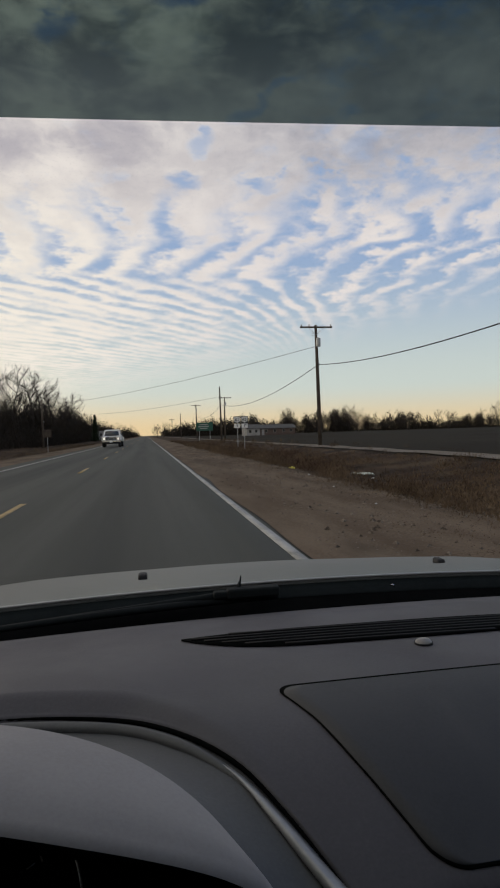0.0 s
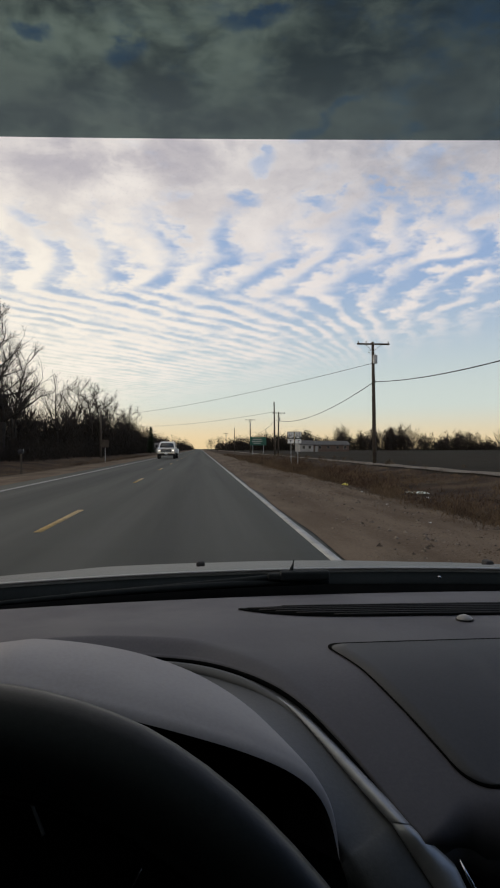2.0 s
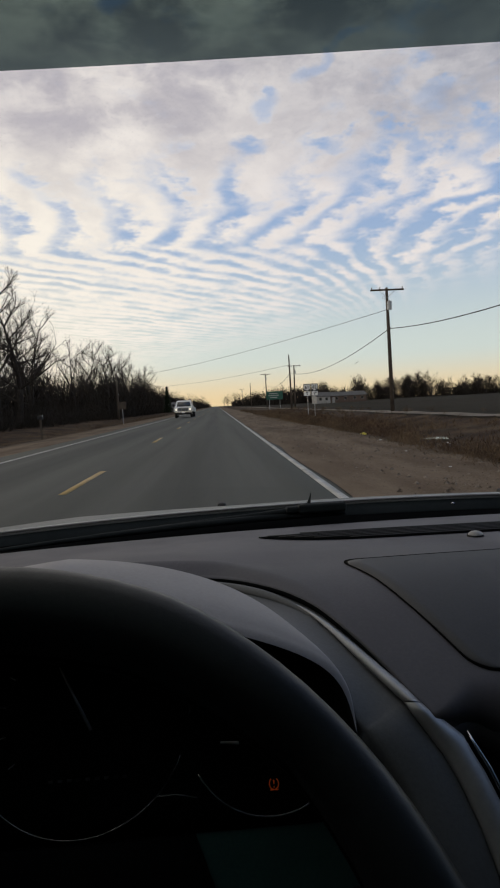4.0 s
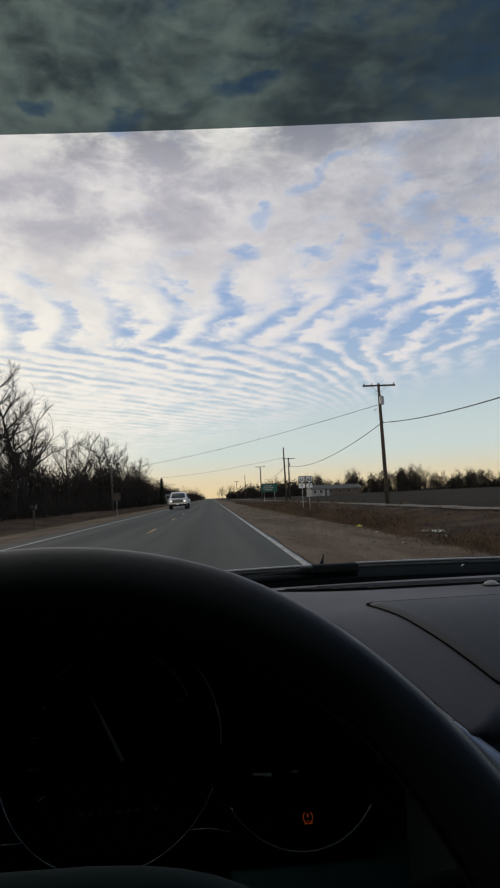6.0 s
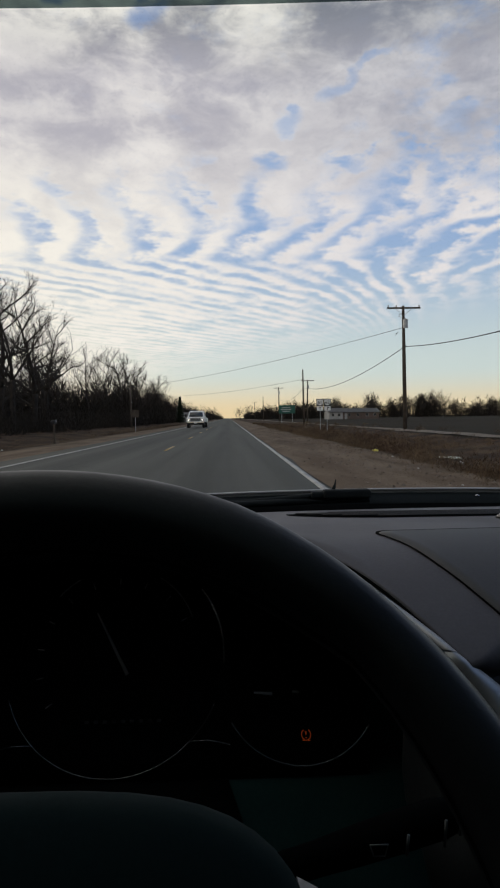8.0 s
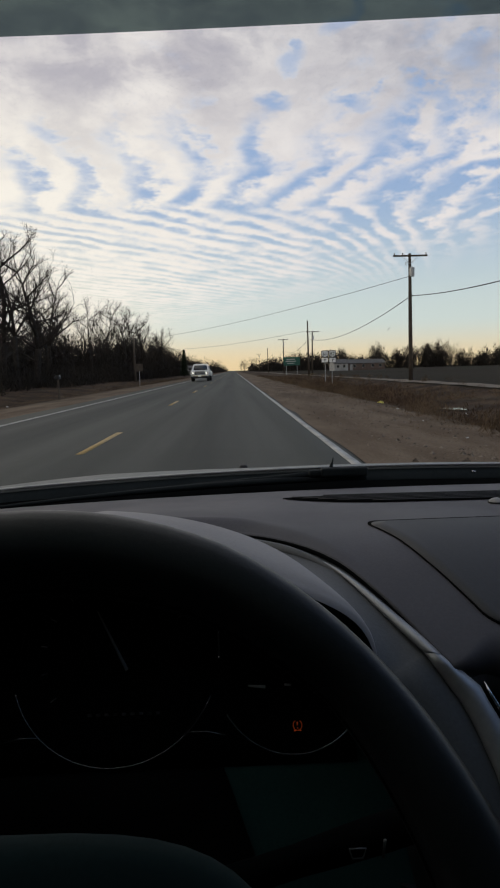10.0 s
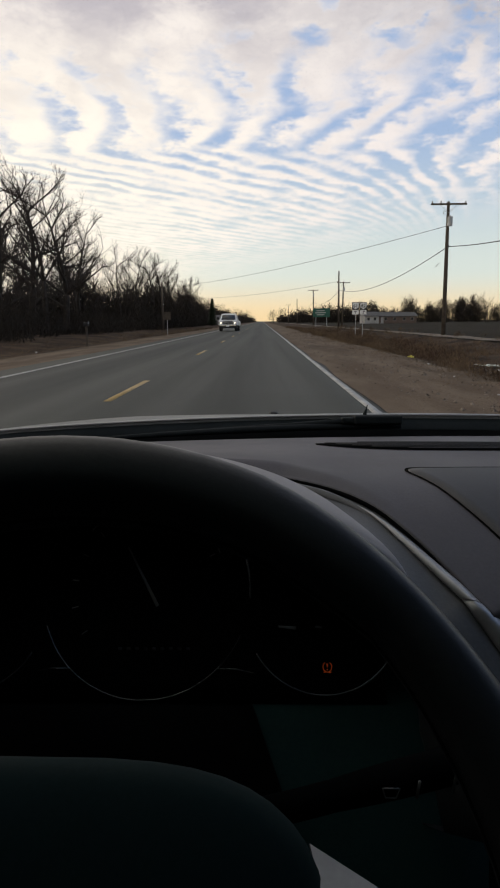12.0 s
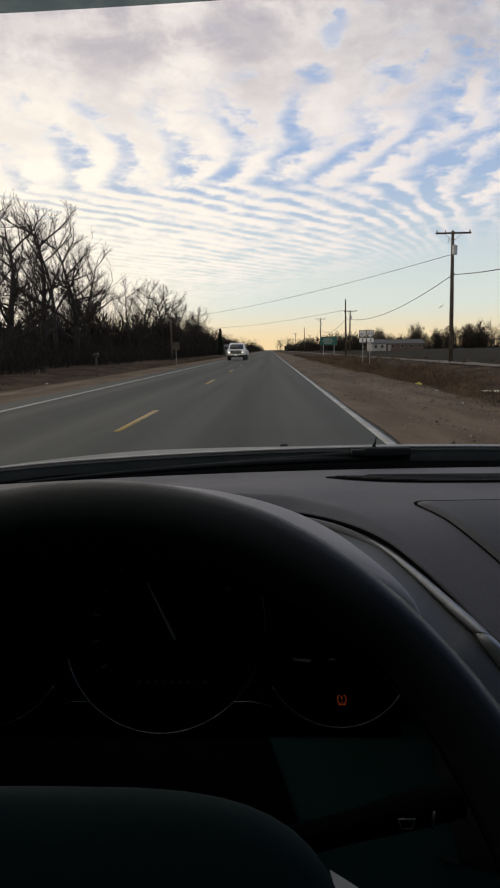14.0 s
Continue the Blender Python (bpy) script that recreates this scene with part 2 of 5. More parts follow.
ASPHALT = surface("asphalt", (0.050, 0.052, 0.045), (0.072, 0.074, 0.063), 0.85, 0.78, bump=0.10, grain=70, spec=0.3, stains=((0.042, 0.043, 0.038), 0.6, 0.6), rough_to=0.9, along=0.02)
def wear_lanes(m, lanes, half):
    """Pale wheel tracks and a dark oily middle along each lane."""
    nodes, links, put, mth, vec, ramp, noi, mixc = node_tools(m.node_tree)
    p = nodes["Principled BSDF"]
    spot = nodes.new("ShaderNodeSeparateXYZ")
    t = nodes.new("ShaderNodeTexCoord").outputs["Object"]
    links.new(t, spot.inputs[0])
    stretch = vec(spot.outputs[0], mth("MULTIPLY", spot.outputs[1], 0.03), 0.0)
    x = mth("ADD", spot.outputs[0], mth("MULTIPLY", mth("SUBTRACT", noi(stretch, 0.9, 3.0), 0.5), 0.9))
    base = p.inputs["Base Color"].links[0].from_socket
    for lane in lanes:
        off = mth("ABSOLUTE", mth("SUBTRACT", x, lane))
        middle = mth("MULTIPLY", ramp(off, 0.55, 0.10), ramp(noi(stretch, 2.0, 4.0, 0.6), 0.35, 0.65, 0.25, 0.60))
        base = mixc(middle, base, (0.031, 0.033, 0.030))
        track = mth("MULTIPLY", ramp(mth("ABSOLUTE", mth("SUBTRACT", off, half)), 0.42, 0.05), ramp(noi(stretch, 1.6, 4.0, 0.6), 0.35, 0.65, 0.15, 0.50))
        base = mixc(track, base, (0.088, 0.089, 0.078))
    put(p.inputs["Base Color"], base)


wear_lanes(ASPHALT, (-0.345, -3.70), 0.82)
WHITE_LINE = surface("white_road_paint", (0.47, 0.46, 0.43), (0.29, 0.285, 0.265), 3.0, 0.7, bump=0.1, grain=50, stains=((0.10, 0.10, 0.095), 2.2, 0.6))
YELLOW_LINE = surface("yellow_road_paint", (0.47, 0.32, 0.12), (0.33, 0.235, 0.10), 3.0, 0.7, bump=0.1, grain=50, stains=((0.10, 0.09, 0.07), 2.6, 0.6))
DIRT = surface("gravel_dirt", (0.100, 0.071, 0.048), (0.182, 0.137, 0.097), 1.1, 0.95, bump=0.22, grain=30, spec=0.08, stains=((0.060, 0.046, 0.033), 0.55, 0.7), along=0.22)
GRASS_SOIL = surface("dry_verge", (0.022, 0.016, 0.012), (0.086, 0.056, 0.035), 0.55, 0.95, bump=0.8, grain=11, spec=0.08, stains=((0.120, 0.092, 0.060), 0.33, 0.6))
FIELD = surface("ploughed_field", (0.021, 0.0175, 0.012), (0.034, 0.028, 0.019), 0.05, 0.95, bump=0.8, grain=3, spec=0.05, stains=((0.028, 0.031, 0.018), 0.02, 0.7))
TRACK = surface("pale_track", (0.15, 0.125, 0.098), (0.21, 0.18, 0.145), 0.6, 0.95, bump=0.3, grain=12, spec=0.2)
WATER = surface("ditch_water", (0.05, 0.05, 0.045), (0.07, 0.07, 0.06), 2.0, 0.06, spec=0.6)
STRAW = surface("dry_grass", (0.190, 0.135, 0.082), (0.052, 0.034, 0.023), 0.45, 0.9, grain=5, spec=0.1)
WEED = surface("dead_weeds", (0.050, 0.030, 0.020), (0.105, 0.066, 0.042), 1.5, 0.95, grain=9, spec=0.1)
BARK = surface("bark", (0.024, 0.020, 0.017), (0.044, 0.036, 0.029), 3.0, 0.95, bump=0.6, grain=24, spec=0.2)
TWIG = surface("twigs", (0.024, 0.019, 0.016), (0.040, 0.031, 0.025), 0.8, 0.95, grain=9, spec=0.2)
BRUSH = surface("brush", (0.0168, 0.0140, 0.0112), (0.0350, 0.0273, 0.0203), 0.4, 0.95, grain=4, spec=0.2)
EVERGREEN = surface("evergreen", (0.016, 0.028, 0.014), (0.03, 0.045, 0.022), 1.0, 0.9, grain=7, spec=0.2)
POLE_WOOD = surface("weathered_pole", (0.06, 0.048, 0.038), (0.105, 0.085, 0.066), 2.0, 0.9, bump=0.4, grain=30, spec=0.2)
STEEL = surface("galvanised_steel", (0.30, 0.31, 0.31), (0.40, 0.41, 0.41), 5.0, 0.5, 0.8, grain=40)
PORCELAIN = surface("insulator", (0.30, 0.28, 0.26), (0.40, 0.38, 0.35), 5.0, 0.25)
WIRE = surface("black_cable", (0.015, 0.015, 0.015), (0.03, 0.03, 0.03), 5.0, 0.6)
SIGN_BLACK = surface("sign_black", (0.012, 0.012, 0.013), (0.022, 0.022, 0.023), 4.0, 0.5)
SIGN_WHITE = surface("sign_white", (0.70, 0.70, 0.68), (0.78, 0.78, 0.76), 4.0, 0.5)
SIGN_GREEN = surface("sign_green", (0.008, 0.080, 0.055), (0.011, 0.105, 0.070), 2.0, 0.45)
SIDING = surface("white_siding", (0.28, 0.275, 0.265), (0.36, 0.355, 0.34), 0.8, 0.7, bump=0.1, grain=6, stains=((0.24, 0.23, 0.21), 0.6, 0.5))
BRICKWORK = surface("dull_brick", (0.085, 0.060, 0.050), (0.125, 0.088, 0.072), 1.5, 0.9, bump=0.3, grain=14)
SHINGLE = surface("grey_shingles", (0.07, 0.068, 0.066), (0.12, 0.115, 0.11), 1.2, 0.9, bump=0.3, grain=9)
DARK_GLASS = surface("dark_window", (0.02, 0.024, 0.028), (0.03, 0.034, 0.038), 2.0, 0.08, spec=0.6)
LITTER = surface("litter", (0.42, 0.42, 0.40), (0.54, 0.53, 0.50), 8.0, 0.6)
LITTER_YELLOW = surface("yellow_litter", (0.60, 0.52, 0.06), (0.68, 0.60, 0.10), 8.0, 0.5)
STONE = surface("gravel_stone", (0.05, 0.037, 0.026), (0.30, 0.245, 0.19), 14.0, 0.9, grain=40, per_object=0.6)
TRUCK_WHITE = surface("truck_white", (0.62, 0.62, 0.61), (0.72, 0.72, 0.71), 1.0, 0.35, coat=0.6, stains=((0.40, 0.38, 0.35), 1.2, 0.5))
TYRE = surface("tyre_rubber", (0.012, 0.012, 0.012), (0.026, 0.025, 0.024), 9.0, 0.85, bump=0.2, grain=40)
CHROME = surface("chrome", (0.55, 0.56, 0.57), (0.66, 0.66, 0.67), 8.0, 0.18, 1.0)
LAMP_GLASS = surface("lamp_glass", (0.42, 0.40, 0.34), (0.55, 0.52, 0.46), 12.0, 0.12, spec=0.6)
PLATE = surface("plate_metal", (0.5, 0.5, 0.5), (0.6, 0.6, 0.6), 9.0, 0.4)
BLACK_PLASTIC = surface("black_plastic", (0.007, 0.007, 0.008), (0.013, 0.013, 0.014), 20.0, 0.7, bump=0.05, grain=500, depth=0.0004)
HOOD_PAINT = surface("silver_beige_paint", (0.108, 0.115, 0.108), (0.132, 0.138, 0.130), 3.0, 0.5, 0.1, coat=0.08, grain=300, stains=((0.16, 0.155, 0.145), 4.0, 0.35))
# Paler than the bonnet: the sky's highlight on its edge, painted in.
HOOD_EDGE_SHINE = surface("silver_paint_highlight", (0.34, 0.345, 0.34), (0.40, 0.40, 0.39), 6.0, 0.3, 0.3, coat=0.5)
WIPER = surface("wiper_rubber", (0.008, 0.0105, 0.011), (0.012, 0.0155, 0.016), 30.0, 0.75, bump=0.1, grain=160, spec=0.15, depth=0.0004)
SEAL = surface("seal_rubber", (0.010, 0.0135, 0.014), (0.015, 0.019, 0.0195), 14.0, 0.8, grain=200, spec=0.1)
DASH = surface("dash_plastic", (0.067, 0.063, 0.071), (0.087, 0.082, 0.091), 7.0, 0.62, bump=0.12, grain=420, spec=0.45, stains=((0.092, 0.088, 0.085), 3.0, 0.35), rough_to=0.74, depth=0.0004)
LID = surface("dash_lid_plastic", (0.025, 0.026, 0.0295), (0.036, 0.037, 0.0415), 9.0, 0.6, bump=0.10, grain=420, spec=0.45, stains=((0.085, 0.083, 0.08), 4.0, 0.3), depth=0.0004)
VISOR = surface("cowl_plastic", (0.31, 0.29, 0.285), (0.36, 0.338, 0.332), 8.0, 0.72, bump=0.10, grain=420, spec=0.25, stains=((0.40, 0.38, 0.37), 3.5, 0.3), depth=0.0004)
BEZEL = surface("bezel_plastic", (0.068, 0.070, 0.072), (0.092, 0.095, 0.097), 9.0, 0.5, bump=0.30, grain=420, depth=0.0004)
SATIN = surface("satin_silver", (0.30, 0.305, 0.31), (0.37, 0.375, 0.38), 12.0, 0.42, 0.55, grain=200)
GROOVE = surface("groove_black", (0.003, 0.0035, 0.0035), (0.005, 0.0055, 0.0055), 20.0, 0.95, spec=0.02)
LEATHER = surface("black_leather", (0.013, 0.014, 0.015), (0.020, 0.021, 0.022), 18.0, 0.36, bump=0.25, grain=330, spec=0.36, rough_to=0.46, depth=0.0004)
PAD = surface("teal_black_plastic", (0.0062, 0.0205, 0.0215), (0.0095, 0.0275, 0.0285), 12.0, 0.75, bump=0.12, grain=420, spec=0.12, depth=0.0004)
# Near-black plastic; the teal light it catches is put into this brighter colour.
KNEE = surface("knee_plastic_teal_light", (0.056, 0.132, 0.127), (0.072, 0.165, 0.158), 12.0, 0.75, bump=0.12, grain=420, spec=0.12, depth=0.0004)
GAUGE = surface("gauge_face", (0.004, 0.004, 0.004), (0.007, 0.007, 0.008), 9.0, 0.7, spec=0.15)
MARK = surface("gauge_marks", (0.34, 0.34, 0.34), (0.42, 0.42, 0.42), 20.0, 0.6)
STALK_MARK = surface("stalk_print", (0.10, 0.105, 0.10), (0.15, 0.155, 0.15), 30.0, 0.6)
ICON_GREY = surface("icon_grey", (0.62, 0.63, 0.62), (0.74, 0.75, 0.74), 20.0, 0.5)
HEADLINER = surface("headliner", (0.07, 0.068, 0.064), (0.10, 0.096, 0.09), 14.0, 0.95, bump=0.1, grain=300, depth=0.0004)
SEAT_CLOTH = surface("seat_cloth", (0.035, 0.035, 0.036), (0.055, 0.055, 0.056), 14.0, 0.95, bump=0.2, grain=250, depth=0.0004)
SENSOR = surface("sensor_dome", (0.22, 0.21, 0.20), (0.32, 0.31, 0.29), 40.0, 0.35)
AMBER = glow("warning_amber", (1.0, 0.16, 0.03), 0.06)
HEADLIGHT = glow("headlight_on", (1.0, 0.90, 0.72), 3.0)
CLEAR = pane("windscreen_glass", (0.95, 0.965, 0.955), 0.010)
TINTED = pane("windscreen_tint", (0.115, 0.155, 0.150), 0.022)
SIDE_GLASS = pane("side_glass", (0.11, 0.125, 0.125), 0.04)


# ---------------------------------------------------------------- mesh helpers
def mesh_of(name, verts, faces, smooth=True):
    me = bpy.data.meshes.new(name)
    me.from_pydata([tuple(v) for v in verts], [], faces)
    me.validate()
    bm = bmesh.new()
    bm.from_mesh(me)
    bmesh.ops.recalc_face_normals(bm, faces=bm.faces)
    bm.to_mesh(me)
    bm.free()
    if smooth:
        me.shade_smooth()
    return me


def part(name, bm, material, parent=None, label=""):
    """Links a bmesh or mesh as one object, under a thing or part."""
    if isinstance(bm, bmesh.types.BMesh):
        me = bpy.data.meshes.new(name)
        bmesh.ops.recalc_face_normals(bm, faces=bm.faces)
        bm.to_mesh(me)
        bm.free()
    else:
        me = bm
    if not me.materials:
        me.materials.append(material)
    ob = new(name, me)
    if parent is not None:
        ob.parent = parent
    return tagged(ob, label)


def thing(name, label, category, group="", kind="", at=(0, 0, 0), turn=0.0):
    ob = new(name)
    ob.empty_display_size = 0.2
    ob.matrix_basis = pose(*at, 0, 0, turn)
    return tagged(ob, label, category, group, kind)


def box(cx, cy, cz, sx, sy, sz, bevel=0.0, bm=None, m=None, seg=2):
    own = bmesh.new()
    bmesh.ops.create_cube(own, size=1, matrix=Matrix.Diagonal((sx, sy, sz, 1)))
    if bevel:
        bmesh.ops.bevel(own, geom=list(own.edges), offset=bevel, segments=seg, affect="EDGES", profile=0.5)
    bmesh.ops.transform(own, matrix=Matrix.Translation((cx, cy, cz)) @ (m or Matrix()), verts=own.verts)
    if bm is None:
        return own
    me = bpy.data.meshes.new("tmp")
    own.to_mesh(me)
    own.free()
    bm.from_mesh(me)
    bpy.data.meshes.remove(me)
    return bm


def tube_data(points, radii, sides=8, closed=False, squash=None):
    """Verts and faces of a tube along points."""
    pts = [Vector(p) for p in points]
    n = len(pts)
    verts, faces = [], []
    prev = None
    for i, p in enumerate(pts):
        a = pts[(i - 1) % n] if closed or i else pts[0]
        b = pts[(i + 1) % n] if closed or i < n - 1 else pts[-1]
        d = (b - a).normalized()
        if prev is None:
            ref = Vector((0, 0, 1)) if abs(d.z) < 0.9 else Vector((1, 0, 0))
            u = d.cross(ref).normalized()
        else:
            u = (prev - d * prev.dot(d)).normalized()
        prev = u
        w = d.cross(u)
        r = radii[i] if hasattr(radii, "__len__") else radii
        for k in range(sides):
            t = 2 * math.pi * k / sides
            verts.append(p + u * (math.cos(t) * r) + w * (math.sin(t) * r * (squash or 1)))
    rings = n if closed else n - 1
    for i in range(rings):
        for k in range(sides):
            a, b = i * sides + k, i * sides + (k + 1) % sides
            c, d = ((i + 1) % n) * sides + (k + 1) % sides, ((i + 1) % n) * sides + k
            faces.append((a, b, c, d))
    if not closed:
        faces.append(tuple(range(sides))[::-1])
        faces.append(tuple((n - 1) * sides + k for k in range(sides)))
    return verts, faces


def tube(name, points, radii, material, parent=None, label="", sides=8, closed=False, squash=None):
    return part(name, mesh_of(name, *tube_data(points, radii, sides, closed, squash)), material, parent, label)


def sheet(rows, thick=0.0, down=(0, 0, -1)):
    """Verts and faces through rows of points; thick closes it into a shell."""
    r, c = len(rows), len(rows[0])
    verts = [Vector(p) for row in rows for p in row]
    faces = [(i * c + j, i * c + j + 1, (i + 1) * c + j + 1, (i + 1) * c + j) for i in range(r - 1) for j in range(c - 1)]
    if thick:
        n = len(verts)
        verts += [v + Vector(down) * thick for v in verts]
        faces += [tuple(k + n for k in f)[::-1] for f in faces]
        ring = [j for j in range(c)] + [i * c + c - 1 for i in range(1, r)] + [(r - 1) * c + j for j in range(c - 2, -1, -1)] + [i * c for i in range(r - 2, 0, -1)]
        for a, b in zip(ring, ring[1:] + ring[:1]):
            faces.append((b, a, a + n, b + n))
    return verts, faces


def bar(name, p, q, w, h, material, parent, label=""):
    """A thin bar from p to q, w wide."""
    return tube(name, [p, q], w / 2, material, parent, label, sides=4)


def disc(cx, cy, cz, r, depth, sides=20, axis="Y", bm=None):
    own = bm or bmesh.new()
    m = Matrix.Translation((cx, cy, cz)) @ (Matrix.Rotation(math.pi / 2, 4, "X") if axis == "Y" else Matrix.Rotation(math.pi / 2, 4, "Y") if axis == "X" else Matrix())
    bmesh.ops.create_cone(own, cap_ends=True, segments=sides, radius1=r, radius2=r, depth=depth, matrix=m)
    return own


# ---------------------------------------------------------------- ground, road, verges
EDGE_R, MIDDLE, EDGE_L = 1.43, -2.12, -5.28           # the painted lines across the road


def lerp_table(x, xs, zs):
    return float(np.interp(x, xs, zs))


GX = [-2600, -400, -60, -22, -14, -11, -8.5, -6.0, 1.9, 4.4, 5.6, 7.6, 9.4, 11.5, 14, 60, 400, 2600]
GZ = [0.4, 0.3, 0.2, 0.10, -0.05, -0.35, -0.12, -0.07, -0.07, -0.11, -0.32, -0.52, -0.34, -0.08, 0.02, 0.05, 0.15, 0.4]


def ground_z(x, y):
    wob = 0.05 * noise.noise(Vector((x * 0.35, y * 0.22, 3.1))) if (x > 4.4 or x < -8.5) and abs(x) < 60 else 0.0
    return lerp_table(x, GX, GZ) + wob


def strip(name, x0, x1, nx, ys, lift, material, label, category, rag=0.0, thick=0.0):
    rows = []
    for y in ys:
        a = x0 + rag * noise.noise(Vector((y * 0.35, 7.7, x0)))
        b = x1 + rag * noise.noise(Vector((y * 0.35, 1.3, x1)))
        rows.append([(a + (b - a) * i / (nx - 1), y, ground_z(a + (b - a) * i / (nx - 1), y) + lift) for i in range(nx)])
    ob = part(name, mesh_of(name, *sheet(rows, thick)), material)
    return tagged(ob, label, category, kind="structure")


LONG = [-300, -150, -80, -40, -20, -10] + [k * 1.0 for k in range(-6, 60)] + [60 + k * 4 for k in range(0, 50)] + [270, 320, 400, 520, 700, 1000, 1500, 2300, 3600]
FINE = [-300, -150, -80, -40, -20, -10] + [k * 0.4 for k in range(-14, 120)] + [k * 1.0 for k in range(48, 80)] + [80 + k * 4 for k in range(0, 46)] + [270, 320, 400, 520, 700, 1000, 1500, 2300, 3600]
gx_cols = GX
ground_rows = [[(x, y, lerp_table(x, GX, GZ) - 0.03) for x in gx_cols] for y in [-600, -100, 0, 60, 150, 300, 600, 1200, 2400, 3600]]
tagged(part("ground", mesh_of("ground", *sheet(ground_rows)), FIELD), "brown-green ploughed field reaching the flat horizon", "ground", kind="structure")

road_rows = []
for y in LONG:
    road_rows.append([(x, y, 0.0 - 0.02 * ((x - MIDDLE) / 4.5) ** 2) for x in np.linspace(-6.1, 1.78, 12)])
tagged(part("road", mesh_of("road", *sheet(road_rows, 0.12)), ASPHALT), "grey worn asphalt two-lane country road", "road", kind="structure")


def road_z(x):
    return -0.02 * ((x - MIDDLE) / 4.5) ** 2


def painted(name, x, y0, y1, wide, material, label, wob=0.0):
    n = max(2, int((y1 - y0) / 3) + 1) if y1 - y0 < 400 else 160
    rows = []
    for i in range(n):
        y = y0 + (y1 - y0) * (i / (n - 1)) ** (1 if y1 - y0 < 400 else 2)
        w = wide / 2 * (1 + 0.10 * noise.noise(Vector((y * 1.7, x, 0))))
        rows.append([(x - w, y, road_z(x) + 0.004), (x + w, y, road_z(x) + 0.004)])
    return tagged(part(name, mesh_of(name, *sheet(rows, 0.003)), material), label, "road marking", kind="structure")


painted("edge_line", EDGE_R, -60, 1500, 0.115, WHITE_LINE, "worn white painted line along the road's edge")
painted("edge_line", EDGE_L, -60, 1500, 0.12, WHITE_LINE, "worn white painted line along the far edge")
for k in range(26):
    y0 = -3.6 + 12.2 * k
    tagged(painted("centre_dash", MIDDLE, y0, y0 + 3.05, 0.11, YELLOW_LINE, "worn yellow dashed centre line"), group="centre line dashes")

strip("shoulder", 1.55, 4.7, 14, FINE, 0.066, DIRT, "brown gravel and dirt shoulder beside the road", "road shoulder", rag=0.07)
strip("verge", 4.5, 11.6, 22, LONG, 0.025, GRASS_SOIL, "dry grass ditch between shoulder and field", "verge", rag=0.5)
strip("track", 12.2, 13.4, 5, LONG, 0.035, TRACK, "pale dirt track along the field", "track", rag=0.4)
strip("shoulder", -8.4, -6.0, 8, LONG, 0.055, DIRT, "grey-brown gravel shoulder across the road", "road shoulder", rag=0.3)
strip("verge", -24.0, -8.2, 22, LONG, 0.03, GRASS_SOIL, "dry grass bank before the woods", "verge", rag=0.5)
# puddle in the ditch
def puddle(x, y, wide, deep, z, label):
    pts = [(x + wide * math.cos(a) * (1 + 0.25 * math.sin(3 * a)), y + deep * math.sin(a) * (1 + 0.2 * math.cos(2 * a)), z) for a in np.linspace(0, 2 * math.pi, 28, endpoint=False)]
    faces = [tuple(range(28)), tuple(range(55, 27, -1))] + [(i, (i + 1) % 28, 28 + (i + 1) % 28, 28 + i) for i in range(28)]
    tagged(part("puddle", mesh_of("puddle", pts + [(p[0], p[1], p[2] - 0.15) for p in pts], faces, False), WATER), label, "puddle", kind="structure")


puddle(7.6, 21, 0.34, 0.7, -0.41, "still rain water lying in the ditch")

# ---------------------------------------------------------------- the car round the camera
MID = 0.305                                           # the car's middle, across


def dash_z(x, y):
    z = 0.950 - 0.018 * ((y - 0.6) / 0.27) ** 2 if y > 0.6 else 0.950 - 1.375 * (0.6 - y) ** 2
    return z - 0.030 * (x - MID) ** 2


def dash_far(x):
    v = x - 0.3
    return 0.873 - 0.137 * v * v


SEAM = [(-0.045, 0.624), (0.005, 0.616), (0.059, 0.597), (0.098, 0.568), (0.128, 0.533), (0.149, 0.494), (0.167, 0.457), (0.185, 0.4215), (0.196, 0.427), (0.214, 0.442), (1.2, 0.442)]


def seam_xy(u):
    """A smooth curve through the seam's points, from the top middle (0) to its lower end (1)."""
    pts = [(-0.095, 0.616)] + SEAM[:9] + [(0.207, 0.404)]
    k = min(max(u, 0.0), 1.0) * 8
    i = min(int(k), 7)
    w = k - i
    p0, p1, p2, p3 = pts[i:i + 4]
    return tuple(0.5 * (2 * b + (c - a) * w + (2 * a - 5 * b + 4 * c - d) * w * w + (3 * b - a - 3 * c + d) * w ** 3) for a, b, c, d in zip(p0, p1, p2, p3))


SEAM_FINE = [seam_xy(k / 80 * 7 / 8) for k in range(81)] + SEAM[8:]


def seam_y(x):
    x = x if x > -0.045 else -0.09 - x
    return lerp_table(x, [p[0] for p in SEAM_FINE], [p[1] for p in SEAM_FINE])


car = thing("car", "silver-beige car, seen from the driver's seat", "car")

# dashboard
dash_ob = thing("dashboard", "dark grey plastic dashboard under the windscreen", "dashboard")
cols = sorted(set([round(v, 4) for v in list(np.linspace(-0.56, 1.17, 40)) + list(np.linspace(-0.30, 0.24, 70))]))
rows = []
for j in range(26):
    row = []
    for x in cols:
        a, b = seam_y(x), dash_far(x)
        y = a + (b - a) * (j / 25) ** 1.6
        d = y - a
        brow = 0.008 * min(1.0, d / 0.018) * max(0.0, 1 - max(0.0, d - 0.018) / 0.15) ** 1.5 * min(1.0, max(0.0, (0.15 - x) / 0.10))
        row.append((x, y, dash_z(x, y) + brow))
    rows.append(row)
